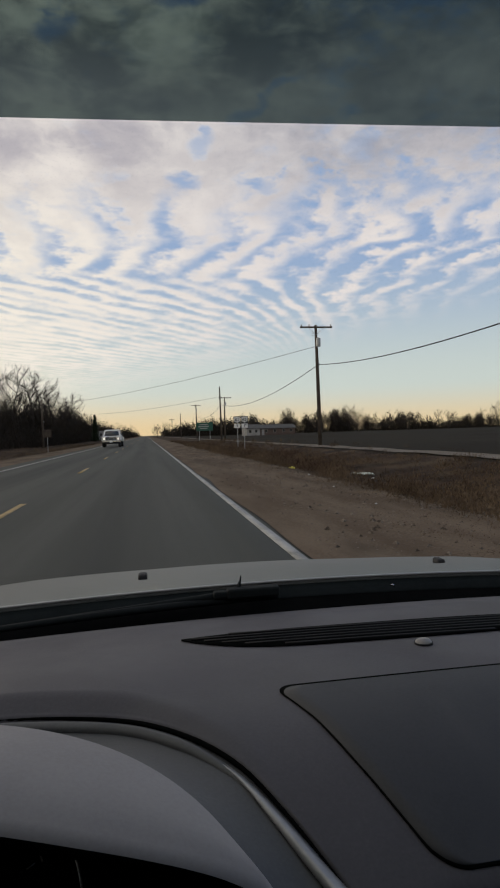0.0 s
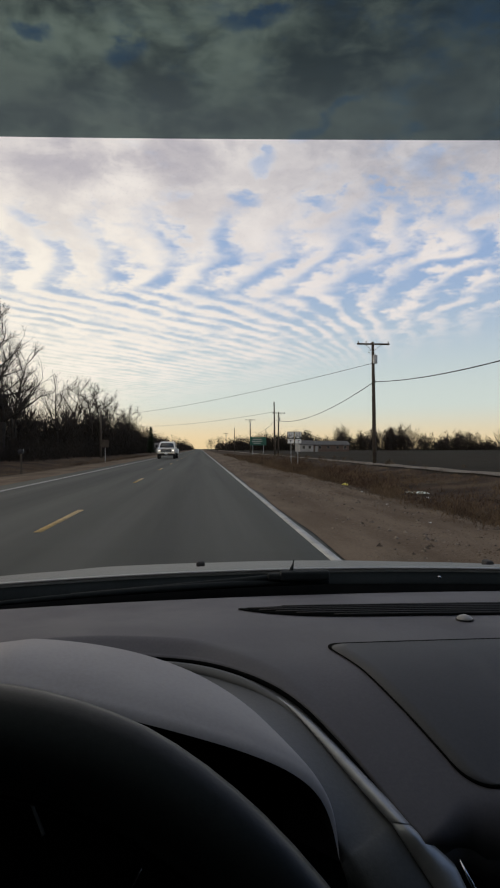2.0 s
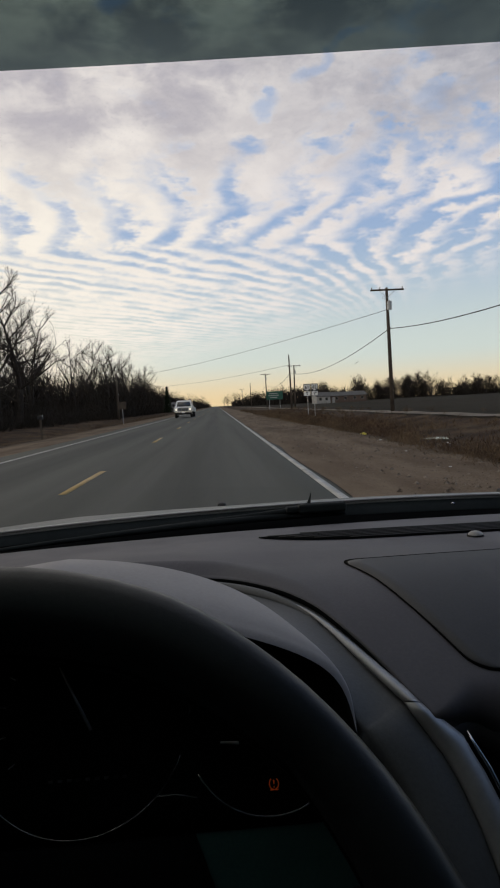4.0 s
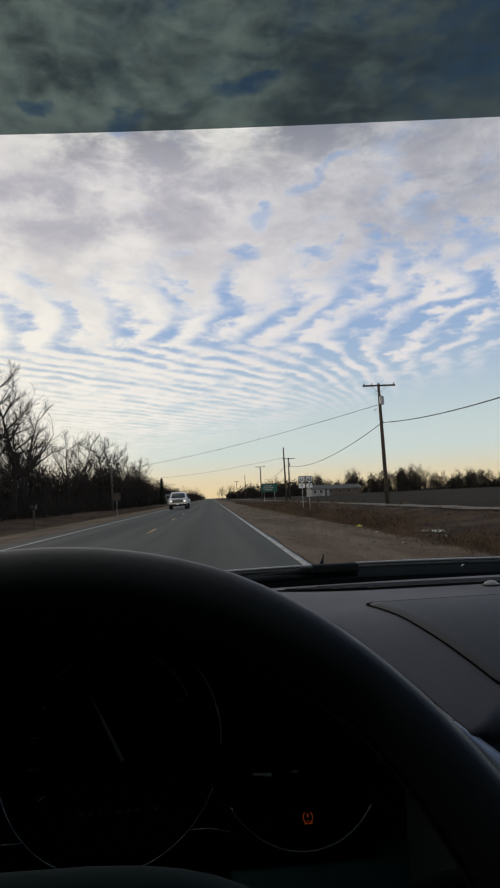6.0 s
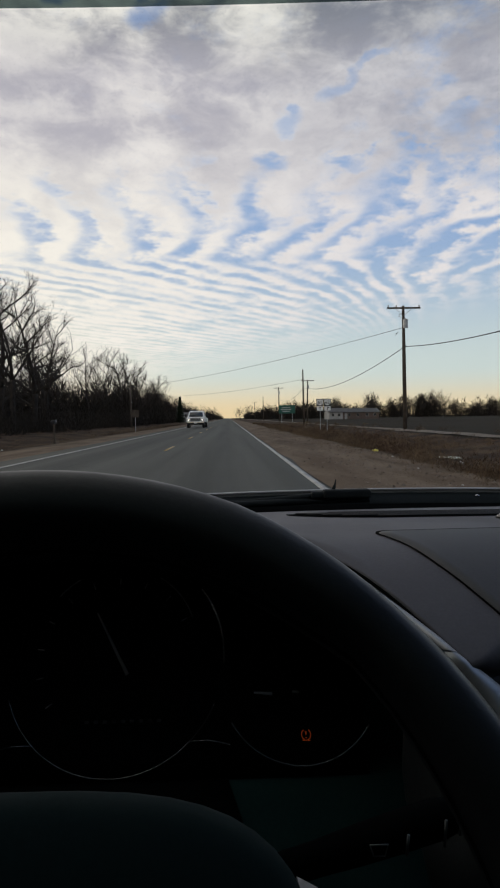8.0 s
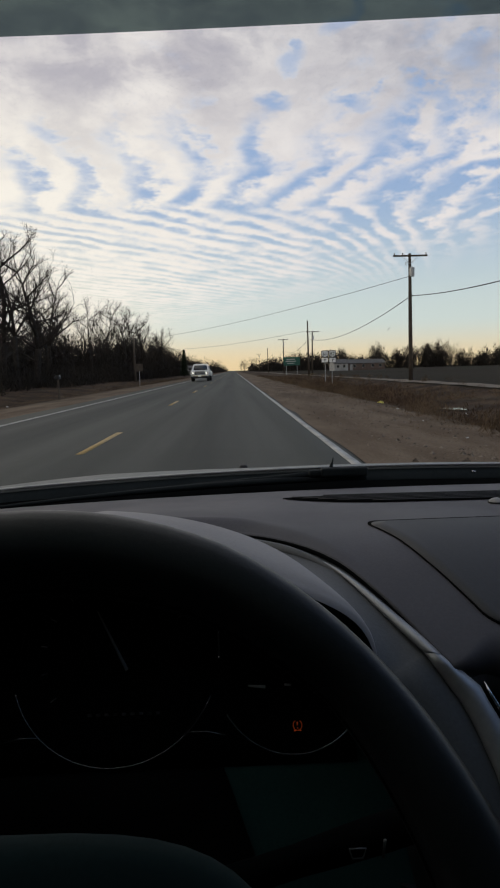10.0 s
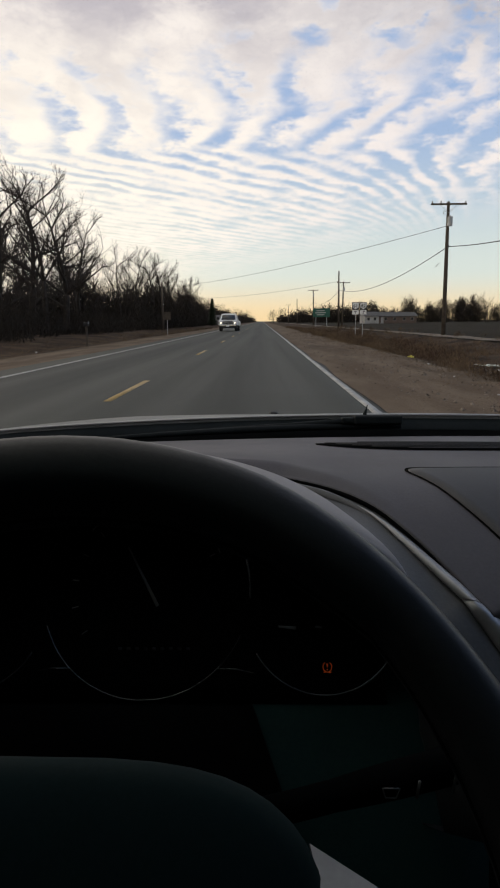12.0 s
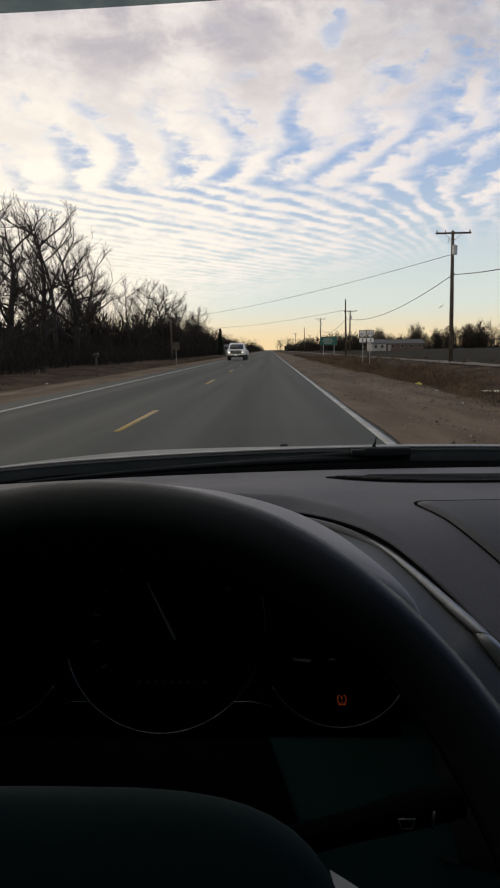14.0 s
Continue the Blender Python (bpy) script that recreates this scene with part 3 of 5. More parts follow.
# a rolled edge at the near side, tight over the gauges and full beside them
rolled = []
for k in range(1, 9):
    row = []
    for p in rows[0]:
        r = 0.0045 + 0.0205 * min(1.0, max(0.0, (p[0] - 0.190) / 0.035)) if p[0] > 0 else 0.0045
        a0, (y, z) = math.atan(2.75 * (0.6 - p[1])), (p[1], p[2])
        for i in range(k):
            a = a0 + (radians(118) - a0) * (i + 0.5) / 8
            step = r * (radians(118) - a0) / 8
            y, z = y - step * math.cos(a), z - step * math.sin(a)
        row.append((p[0], y, z))
    rolled.insert(0, row)
part("top", mesh_of("dash_top", *sheet(rolled + rows, 0.012)), DASH, dash_ob)
# lower panel, from below the gauges to the knees
low = []
for k, (y, z) in enumerate([(0.500, 0.795), (0.482, 0.810), (0.466, 0.811), (0.454, 0.800), (0.440, 0.755), (0.425, 0.68), (0.41, 0.58), (0.44, 0.45)]):
    low.append([(x, y + 0.02 * (abs(x + 0.04) ** 2), z) for x in np.linspace(-0.56, 0.20, 39)])
# beside the gauges the panel runs on up to the surround
low.insert(0, [(p[0], p[1] + 0.008, p[2] + 0.065 * min(1.0, max(0.0, (p[0] - 0.115) / 0.030))) for p in low[0]])
part("knee_panel", mesh_of("knee_panel", *sheet(low, 0.01, (0, 1, 0))), KNEE, dash_ob, "near-black lower panel, teal light put into its colour")
stack = [[(x, y, z) for x in np.linspace(0.215, 1.17, 14)] for y, z in [(0.46, 0.885), (0.455, 0.80), (0.44, 0.70), (0.42, 0.55), (0.44, 0.40)]]
part("centre_panel", mesh_of("centre_panel", *sheet(stack, 0.01, (0, 1, 0))), BLACK_PLASTIC, dash_ob, "black centre panel")


# the lid in the middle of the dash, with a groove round it
LID_NEAR, LID_FAR = 0.446, 0.6135


def lid_left(y, grow, near, far):
    edge = lerp_table(y, [0.43, 0.46, 0.48, 0.521, 0.561, 0.605, 0.62], [0.226, 0.2185, 0.2115, 0.1985, 0.1875, 0.1715, 0.166])
    for y0, r, s in ((LID_FAR + far, 0.017, 1), (LID_NEAR - near, 0.016, -1)):
        d = (y0 - y) * s
        if d < r:
            edge += r - math.sqrt(max(r * r - (r - d) ** 2, 0.0))
    return edge - grow


for nm, grow, near, far, lift, mat in (("lid_groove", 0.0012, 0.0014, 0.0038, 0.0010, GROOVE), ("lid", 0.0, 0.0, 0.0, 0.0013, LID)):
    y0, y1 = LID_NEAR - near, LID_FAR + far
    ys = sorted([y0 + (y1 - y0) * (0.5 - 0.5 * math.cos(math.pi * k / 39)) for k in range(40)])
    rr = []
    for y in ys:
        a = lid_left(y, grow, near, far)
        rr.append([(a + (2 * MID - 2 * a) * i / 19, y, dash_z(a + (2 * MID - 2 * a) * i / 19, y) + lift) for i in range(20)])
    part(nm, mesh_of(nm, *sheet(rr, 0.0005)), mat, dash_ob, "flush lid with a dark seam" if nm == "lid" else "")

# defroster grille, a long crescent slot with slats
def slot_near(x):
    return 0.704 + 0.050 * (abs(x - MID) / 0.2) ** 4.5 - 0.05 * (x - MID)


def slot_far(x):
    return 0.770 - 0.012 * (abs(x - MID) / 0.2) ** 4 - 0.05 * (x - MID)


xs = [MID + 0.2 * math.sin(math.pi / 2 * k / 20) for k in range(-20, 21)]
v, f = sheet([[(x, slot_near(x) + (slot_far(x) - slot_near(x)) * s, dash_z(x, slot_near(x) + (slot_far(x) - slot_near(x)) * s) + 0.0012) for x in xs] for s in (0, 0.34, 0.67, 1)], 0.0005)
grille = part("defroster_grille", mesh_of("grille", v, f), GROOVE, dash_ob, "black louvred defroster slot")
for k in range(6):
    y = 0.712 + 0.0098 * k
    reach = [x for x in xs if slot_near(x) + 0.005 < y - 0.05 * (x - MID) < slot_far(x) - 0.004]
    a, b = min(reach), max(reach)
    part("slat", mesh_of("slat", *sheet([[(x, y - 0.05 * (x - MID) - 0.0014, dash_z(x, y) + 0.0016), (x, y - 0.05 * (x - MID) + 0.0014, dash_z(x, y) + 0.0021)] for x in np.linspace(a, b, 12)], 0.0010)), GAUGE, grille)

# light sensor on the dash
bm = bmesh.new()
bmesh.ops.create_uvsphere(bm, u_segments=20, v_segments=10, radius=0.0070, matrix=Matrix.Translation((0.323, 0.683, dash_z(0.323, 0.683) + 0.0005)) @ Matrix.Diagonal((1.15, 1, 0.72, 1)))
sensor = part("light_sensor", bm, SENSOR, dash_ob, "small pale domed light sensor")
sensor.data.shade_smooth()
bm = disc(0.323, 0.683, dash_z(0.323, 0.683) + 0.0008, 0.0085, 0.002, 24, "Z")
part("sensor_ring", bm, BLACK_PLASTIC, sensor)

# bezel round the gauges, between the dash seam and the cowl
def seam_point(u):
    """Along the seam, from the top middle (0) to the lower end (1)."""
    x, y = seam_xy(u)
    return Vector((x, y, dash_z(x, y)))


def bezier(ctrl, u):
    n = len(ctrl) - 1
    p = Vector((0, 0, 0))
    for i, c in enumerate(ctrl):
        p += Vector(c) * (math.comb(n, i) * u ** i * (1 - u) ** (n - i))
    return p


LIP = [(-0.1870, 0.4550, 0.9680), (-0.0938, 0.4754, 1.0175), (-0.0681, 0.4302, 0.9994), (0.1199, 0.4019, 0.9650), (0.1352, 0.4579, 0.9510), (0.1305, 0.4105, 0.9023)]
BACK = [(-0.174, 0.485, 0.980), (-0.123, 0.533, 0.999), (0.046, 0.535, 0.996), (0.0926, 0.5175, 0.9764), (0.159, 0.438, 0.952), (0.150, 0.4215, 0.9010)]
APEX = -0.048


def arch_point(ctrl, w):
    """w: -1 (lower left end) over 0 (top) to 1 (lower right end)."""
    u0 = 0.33
    p = bezier(ctrl, u0 + (1 - u0) * abs(w))
    top = bezier(ctrl, u0)
    x = p.x - top.x
    p.x = APEX + (x if w >= 0 else -x)
    return p


BLADE_OUT = [(0.1803, 0.4278, 0.9083), (0.1861, 0.4244, 0.9046), (0.1934, 0.4194, 0.8988), (0.2001, 0.4149, 0.8937), (0.2028, 0.4093, 0.8874), (0.2074, 0.4013, 0.8782), (0.2136, 0.3853, 0.8601), (0.2196, 0.3634, 0.8352), (0.2233, 0.3397, 0.8083), (0.225, 0.41, 0.76)]
BLADE_IN = [(0.1694, 0.4287, 0.9095), (0.1744, 0.4224, 0.9023), (0.1804, 0.4152, 0.8941), (0.1863, 0.4081, 0.886), (0.1901, 0.4014, 0.8783), (0.193, 0.3945, 0.8705), (0.1972, 0.3828, 0.8573), (0.201, 0.363, 0.8347), (0.2039, 0.3409, 0.8097), (0.205, 0.41, 0.76)]
CHEEK = [(0.1386, 0.4171, 0.8962), (0.1412, 0.412, 0.8904), (0.1446, 0.4069, 0.8847), (0.148, 0.402, 0.8791), (0.151, 0.3963, 0.8726), (0.1539, 0.3907, 0.8663), (0.1579, 0.3801, 0.8542), (0.1623, 0.3638, 0.8357), (0.1653, 0.3434, 0.8125), (0.166, 0.41, 0.76)]
JOINT = 0.85                                          # where the strip ends and the blade begins


def bezel_rows():
    out_rows = []
    for i in range(40):
        u = i / 39
        a = seam_point(u * JOINT)
        b = arch_point(BACK, u) + Vector((-0.006 * (1 - u), 0.004 * (1 - u), -0.030 * (1 - u) - 0.002))
        a1, c1 = Vector(BLADE_IN[0]), Vector(CHEEK[0])
        a = seam_point(u * JOINT * 0.97).lerp(a1 + Vector((0.002, 0.002, -0.001)), u ** 6)
        b = b.lerp(a1.lerp(c1, 0.8) + Vector((0, -0.003, 0.0015)), u ** 5)
        tail = Vector((0, 0.004, -0.006)).lerp(c1 - b, u ** 5)
        row = []
        for j in range(17):
            w = j / 16
            p = a.lerp(b, min(1.0, w * 1.4))
            p.z -= 0.012 * math.sin(math.pi * min(1, w * 1.9)) * (1 - u) ** 1.5 + 0.004 * (1 - w) * (1 - u ** 3)
            if w * 1.4 > 1:
                p += tail * ((w * 1.4 - 1) / 0.4)
            row.append(p)
        out_rows.append(row)
    for i, (a, c) in enumerate(zip(BLADE_IN, CHEEK)):
        if i == 0:
            continue
        a, c = Vector(a) + Vector((0.002, 0.002, -0.001)), Vector(c)
        b = a.lerp(c, 0.8) + Vector((0, -0.003, 0.0015))
        c = c + Vector((-0.012, 0.045, -0.034)) * min(1.0, (i - 1) / 5)
        row = []
        for j in range(17):
            w = j / 16
            k = w * 1.4
            p = a.lerp(b, k) if k < 1 else b.lerp(c, (k - 1) / 0.4)
            p += Vector((0, -0.0025, 0.001)) * math.sin(math.pi * min(1.0, k))
            row.append(p)
        out_rows.append(row)
    return out_rows


bez = dash_ob
for side in (1, -1):
    rr = bezel_rows()
    if side < 0:
        rr = [[Vector((-0.09 - p.x, p.y, p.z)) for p in row] for row in rr]
    part("surround", mesh_of("surround", *sheet(rr, 0.003, (0, 0.7, -0.7))), BEZEL, bez, "dark grey grained panel round the gauges")
for side in (1, -1):
    line = [seam_point(u) + Vector((-0.0010, -0.0025, -0.0030)) for u in np.linspace(0.0, JOINT, 44)]
    roll = [seam_point(u) + Vector((-0.0040, -0.0092, -0.0072)) for u in np.linspace(0.0, 0.62, 50)]
    for nm, pts, r, mat in (("seam_gap", line, 0.0018, GROOVE), ("edge_roll", roll, 0.0052, BEZEL)):
        if side < 0:
            pts = [Vector((-0.09 - p.x, p.y, p.z)) for p in pts]
        tube(nm, pts, [r * min(1.0, 0.10 + (len(pts) - 1 - k) / 22) for k in range(len(pts))], mat, bez, sides=10)
# satin trim that follows the seam, and the blade that runs down beside the wheel
edge = [seam_point(u) + Vector((-0.0045, -0.0070, -0.0045)).lerp(Vector((-0.0056, -0.0015, 0.0006)), min(1.0, max(0.0, (u - 0.66) / 0.19)) ** 1.5) for u in np.linspace(0.40, JOINT, 40)]
strip_rows = []
across, end_mid = Vector(BLADE_IN[0]) - Vector(BLADE_OUT[0]), (Vector(BLADE_IN[0]) + Vector(BLADE_OUT[0])) / 2
for k, mid in enumerate(edge):
    v = k / 39
    mid = mid.lerp(end_mid, v ** 5) + Vector((-0.0004, 0.0004, 0.0004)) * v ** 5
    wide = 0.05 + 0.95 * min(1.0, v * 1.25) ** 1.1 + 0.22 * math.sin(math.pi * v ** 1.2) ** 1.5
    strip_rows.append([mid + across * wide * (w - 0.42 - 0.08 * v ** 3) + Vector((0, -0.0040, 0.0024)) * (wide * math.sin(math.pi * w)) for w in np.linspace(0, 1, 9)])
part("trim_strip", mesh_of("trim_strip", *sheet(strip_rows, 0.004, (0, 1, -0.2))), SATIN, bez, "satin silver trim strip")
blade = []
for i, (a, b) in enumerate(zip(BLADE_OUT, BLADE_IN)):
    a, b = Vector(a), Vector(b)
    bulge = 0.0040 - 0.0004 * min(i, 3)
    blade.append([a + (b - a) * w + Vector((0, -bulge * math.sin(math.pi * w), bulge * 0.6 * math.sin(math.pi * w))) for w in np.linspace(0, 1, 9)])
part("trim_blade", mesh_of("trim_blade", *sheet(blade, 0.005, (0, 1, -0.2))), SATIN, bez, "satin silver blade beside the wheel")
tube("blade_rim", [Vector(p) + Vector((0.0035, 0.003, 0.001)) for p in BLADE_OUT[3:9]], [0.0006, 0.0011, 0.0013, 0.0014, 0.0014, 0.0014], CHROME, bez, "thin bright rim outside the blade", sides=8)

# cowl over the gauges
cr = []
for j in range(14):
    w = j / 13
    row = []
    for i in range(81):
        k = -1 + 2 * i / 80
        p = arch_point(BACK, k).lerp(arch_point(LIP, k), w)
        p.z += 0.004 * math.sin(math.pi * w) * (1 - abs(k)) - 0.003 * max(0.0, (w - 0.6) / 0.4) ** 3 * (1 - abs(k) ** 4)
        row.append(p)
    cr.append(row)
# rounded lip that turns under, then the inside
for d, e in [(0.007 * math.sin(a), 0.007 * (1 - math.cos(a))) for a in (0.6, 1.2, 1.8, 2.4, 3.0)] + [(-0.030, 0.026)]:
    row = []
    for i in range(81):
        p = arch_point(LIP, -1 + 2 * i / 80) - Vector((0, 0, 0.003 * (1 - abs(-1 + 2 * i / 80) ** 4)))
        thin = 1 - abs(-1 + 2 * i / 80) ** 8 if d > -0.01 else 1.0
        row.append(p + Vector((0, -d * thin, 0)) - (p - Vector((APEX, 0.45, 0.86))).normalized() * (e * thin))
    cr.append(row)
cowl = part("gauge_cowl", mesh_of("gauge_cowl", *sheet(cr[:16])), VISOR, dash_ob, "grey domed cowl over the instruments")
# From the lip inward the cowl is black, which stands in for shade.
part("cowl_lining", mesh_of("cowl_lining", *sheet(cr[15:])), GAUGE, cowl, "lip and underside of the cowl, their shade painted black")

# instrument cluster behind the wheel
FACE = Vector((0.09, 0.475, 0.836))
FN = Vector((0, -0.88, 0.47)).normalized()
FU = Vector((0, 0.47, 0.88)).normalized()


def on_face(x, z, lift=0.0):
    k = (z - FACE.z) / FU.z
    return Vector((x, FACE.y + FU.y * k, z)) + FN * lift


cluster = thing("instrument_cluster", "black instrument cluster with thin chrome gauge rings", "instrument cluster")
def cowl_half(z):
    """Half the opening's width at a height."""
    best = 0.005
    for k in range(101):
        p = arch_point(LIP, k / 100)
        if p.z >= z:
            best = max(best, p.x - APEX)
    return best


face_rows = []
for z in (0.812, 0.825, 0.845, 0.868, 0.89, 0.91, 0.93, 0.95, 0.965, 0.978, 0.986):
    half = max(0.004, min(0.185, cowl_half(max(z, 0.872)) - 0.004 - 0.9 * max(0.0, z - 0.925) - (0.045 if z > 0.92 else 0.0)))
    y = on_face(0, z, -0.004).y if z <= 0.93 else 0.517 - 0.25 * (z - 0.93)
    face_rows.append([(APEX + half * k, y, z) for k in np.linspace(-1, 1, 13)])
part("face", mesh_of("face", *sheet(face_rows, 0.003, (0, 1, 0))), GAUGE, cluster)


def ring(cx, cz, r, a0, a1, thick, name="gauge_ring", mat=None, parent=None, lift=0.003):
    pts = [on_face(cx, cz, lift) + Vector((1, 0, 0)) * (r * math.cos(a)) + FU * (r * math.sin(a)) for a in np.linspace(a0, a1, 48)]
    return tube(name, pts, thick, mat or CHROME, parent or cluster, "", sides=6)


ring(-0.043, 0.884, 0.0775, radians(-160), radians(-25), 0.0005)
ring(-0.043, 0.884, 0.0775, radians(-5), radians(38), 0.0011)
ring(-0.043, 0.890, 0.058, radians(20), radians(140), 0.0005, "dial_arc", MARK)
ring(0.088, 0.869, 0.0565, radians(-150), radians(-35), 0.0008)
ring(0.088, 0.869, 0.0565, radians(-10), radians(45), 0.0010)
ring(-0.174, 0.869, 0.0565, radians(-140), radians(-30), 0.0008)
tube("link_line", [on_face(0.010, 0.8345, 0.003), on_face(0.024, 0.8345, 0.003), on_face(0.038, 0.832, 0.003)], 0.0006, CHROME, cluster, sides=6)
tube("link_line", [on_face(-0.096, 0.8345, 0.003), on_face(-0.11, 0.8345, 0.003), on_face(-0.124, 0.832, 0.003)], 0.0006, CHROME, cluster, sides=6)
tube("needle", [on_face(-0.058, 0.911, 0.006), on_face(-0.034, 0.873, 0.006)], [0.0006, 0.0015], MARK, cluster, "pale speedometer needle", sides=6)
tube("fuel_needle", [on_face(0.055, 0.8605, 0.004), on_face(0.068, 0.8595, 0.004)], [0.0007, 0.0012], ICON_GREY, cluster, "pale gauge needle", sides=6)
tube("fuel_mark", [on_face(0.082, 0.8605, 0.004), on_face(0.087, 0.860, 0.004)], 0.0008, ICON_GREY, cluster, sides=6)
for k in range(13):
    a = radians(215 - 250 * k / 12)
    c = on_face(-0.043, 0.884, 0.003)
    p, q2 = (c + Vector((1, 0, 0)) * (r * math.cos(a)) + FU * (r * math.sin(a)) for r in (0.052, 0.057))
    tube("tick", [p, q2], 0.0004, GROOVE if k > 9 else MARK, cluster, sides=4)
for k in range(9):
    tube("display_bar", [on_face(-0.062 + 0.0062 * k, 0.8465, 0.003), on_face(-0.0592 + 0.0062 * k, 0.8465, 0.003)], 0.0011, SIGN_BLACK if k % 4 == 3 else BEZEL, cluster, sides=4)
warn = tube("warning_lamp", [on_face(0.09 + 0.0031 * math.cos(a) * (1 if abs(math.sin(a)) < 0.75 else 0.92), 0.8360 + 0.0031 * math.sin(a), 0.004) for a in np.linspace(radians(125), radians(415), 24)], 0.00035, AMBER, cluster, "glowing amber tyre warning lamp", sides=5)
tube("mark", [on_face(0.09, 0.8380, 0.004), on_face(0.09, 0.8358, 0.004)], [0.0006, 0.0004], AMBER, warn, sides=5)
tube("dot", [on_face(0.09, 0.8346, 0.004), on_face(0.09, 0.8340, 0.004)], 0.0005, AMBER, warn, sides=5)
for s in (-1, 1):
    tube("foot", [on_face(0.09 + s * 0.0011, 0.8328, 0.004), on_face(0.09 + s * 0.0028, 0.8328, 0.004)], 0.00035, AMBER, warn, sides=5)

# Black sheet added before the knee panel, so its left part stays dark.
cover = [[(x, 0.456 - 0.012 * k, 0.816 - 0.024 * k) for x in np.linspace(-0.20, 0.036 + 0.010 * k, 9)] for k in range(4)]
part("lower_cover", mesh_of("lower_cover", *sheet(cover, 0.004, (0, 1, 0))), GAUGE, cluster, "black sheet added below the gauges")

# steering wheel
TILT = 0.8135
WC = Vector((-0.041, 0.1938, 0.8941))
WU = Vector((0, math.sin(TILT), math.cos(TILT)))
WN = Vector((0, -math.cos(TILT), math.sin(TILT)))
WX = Vector((1, 0, 0))
wheel = thing("steering_wheel", "black leather steering wheel with silver spoke trim", "steering wheel")


def on_wheel(r, a, lift=0.0):
    return WC + WX * (r * math.cos(a)) + WU * (r * math.sin(a)) + WN * lift


def rim_radius(a):
    """The grip is fuller over the top of the wheel."""
    d = math.degrees(a)
    if 42 < d < 212:
        return 0.0128 + 0.0066 * max(0.0, math.sin(math.pi * (d - 42) / 170)) ** 0.7
    return 0.0128 + 0.0024 * min(1.0, (42 - d) / 42 if d <= 42 else (d - 212) / 42)


def rim_outer(a):
    """The wheel is a little narrower than it is high."""
    return 0.1965 - 0.0062 * max(0.0, (abs(math.cos(a)) - 0.45) / 0.5)


rim_turns = [2 * math.pi * k / 96 for k in range(96)]
SIDES = 24
rim_v = []
for a in rim_turns:                                   # a grip with a flattened face and a rounded outer edge
    r = rim_radius(a)
    for k in range(SIDES):
        c, sn = math.cos(2 * math.pi * k / SIDES), math.sin(2 * math.pi * k / SIDES)
        rim_v.append(on_wheel(rim_outer(a) - 0.0020 - r + r * math.copysign(abs(c) ** 0.78, c), a, r * math.copysign(abs(sn) ** 0.78, sn)))
rim_f = [(i * SIDES + k, i * SIDES + (k + 1) % SIDES, (i + 1) % 96 * SIDES + (k + 1) % SIDES, (i + 1) % 96 * SIDES + k) for i in range(96) for k in range(SIDES)]
part("rim", mesh_of("rim", rim_v, rim_f), LEATHER, wheel)
tube("rim_seam", [on_wheel(rim_outer(a) - 0.0014 - 2 * rim_radius(a), a) for a in rim_turns], 0.0012, GROOVE, wheel, sides=6, closed=True)
pad_rows = []
for j in range(14):
    w = j / 13
    row = []
    for i in range(48):
        a = 2 * math.pi * i / 48
        c, s = math.cos(a), math.sin(a)
        rx, ry = 0.106, 0.073 if s > 0 else 0.085
        k = math.sin(w * math.pi / 2)
        row.append(WC + WX * (rx * k * math.copysign(abs(c) ** 0.54, c)) + WU * (ry * k * math.copysign(abs(s) ** 0.54, s) - 0.004) + WN * (0.030 * (math.cos(w * math.pi / 2)) ** 0.55 - 0.004))
    row.append(row[0])
    pad_rows.append(row)
part("airbag_pad", mesh_of("airbag_pad", *sheet(pad_rows)), PAD, wheel, "dark teal-black airbag pad")
tagged(tube("pad_emblem", [on_wheel(0.012, 2 * math.pi * k / 24, 0.0265) for k in range(24)], 0.0016, CHROME, wheel, "plain chrome emblem ring", sides=6, closed=True))
for s in (1, -1):
    base = 0 if s == 1 else math.pi
    for (a0, a1, w0, w1) in ((radians(-18) * s, radians(-8) * s, 0.021, 0.016), (radians(-62) * s, radians(-56) * s, 0.017, 0.013)):
        rr = []
        for j in range(8):
            w = j / 7
            r = 0.072 + (0.164 - 0.072) * w
            a = base + a0 + (a1 - a0) * w
            half = (w0 + (w1 - w0) * w)
            ctr = on_wheel(r, a, 0.012 - 0.008 * w)
            tang = (WX * -math.sin(a) + WU * math.cos(a)).normalized()
            rr.append([ctr + tang * (half * t) + WN * (0.004 * (1 - t * t)) for t in np.linspace(-1, 1, 7)])
        part("spoke", mesh_of("spoke", *sheet(rr, 0.012, tuple(-WN))), LEATHER, wheel)
    edge_pts = [(0.0991, 0.0459), (0.1196, 0.0339), (0.147, 0.012), (0.150, -0.018), (0.118, -0.022), (0.1035, 0.020)]
    top_pts = [WC + WX * (s * a) + WU * b + WN * (0.020 - 0.85 * (b - 0.02)) for a, b in edge_pts]
    low_pts = [p_ - WN * 0.006 for p_ in top_pts]
    part("spoke_trim", mesh_of("spoke_trim", top_pts + low_pts, [tuple(range(6)), tuple(range(11, 5, -1))] + [(k, (k + 1) % 6, 6 + (k + 1) % 6, 6 + k) for k in range(6)], False), SATIN, wheel, "satin silver spoke insert")

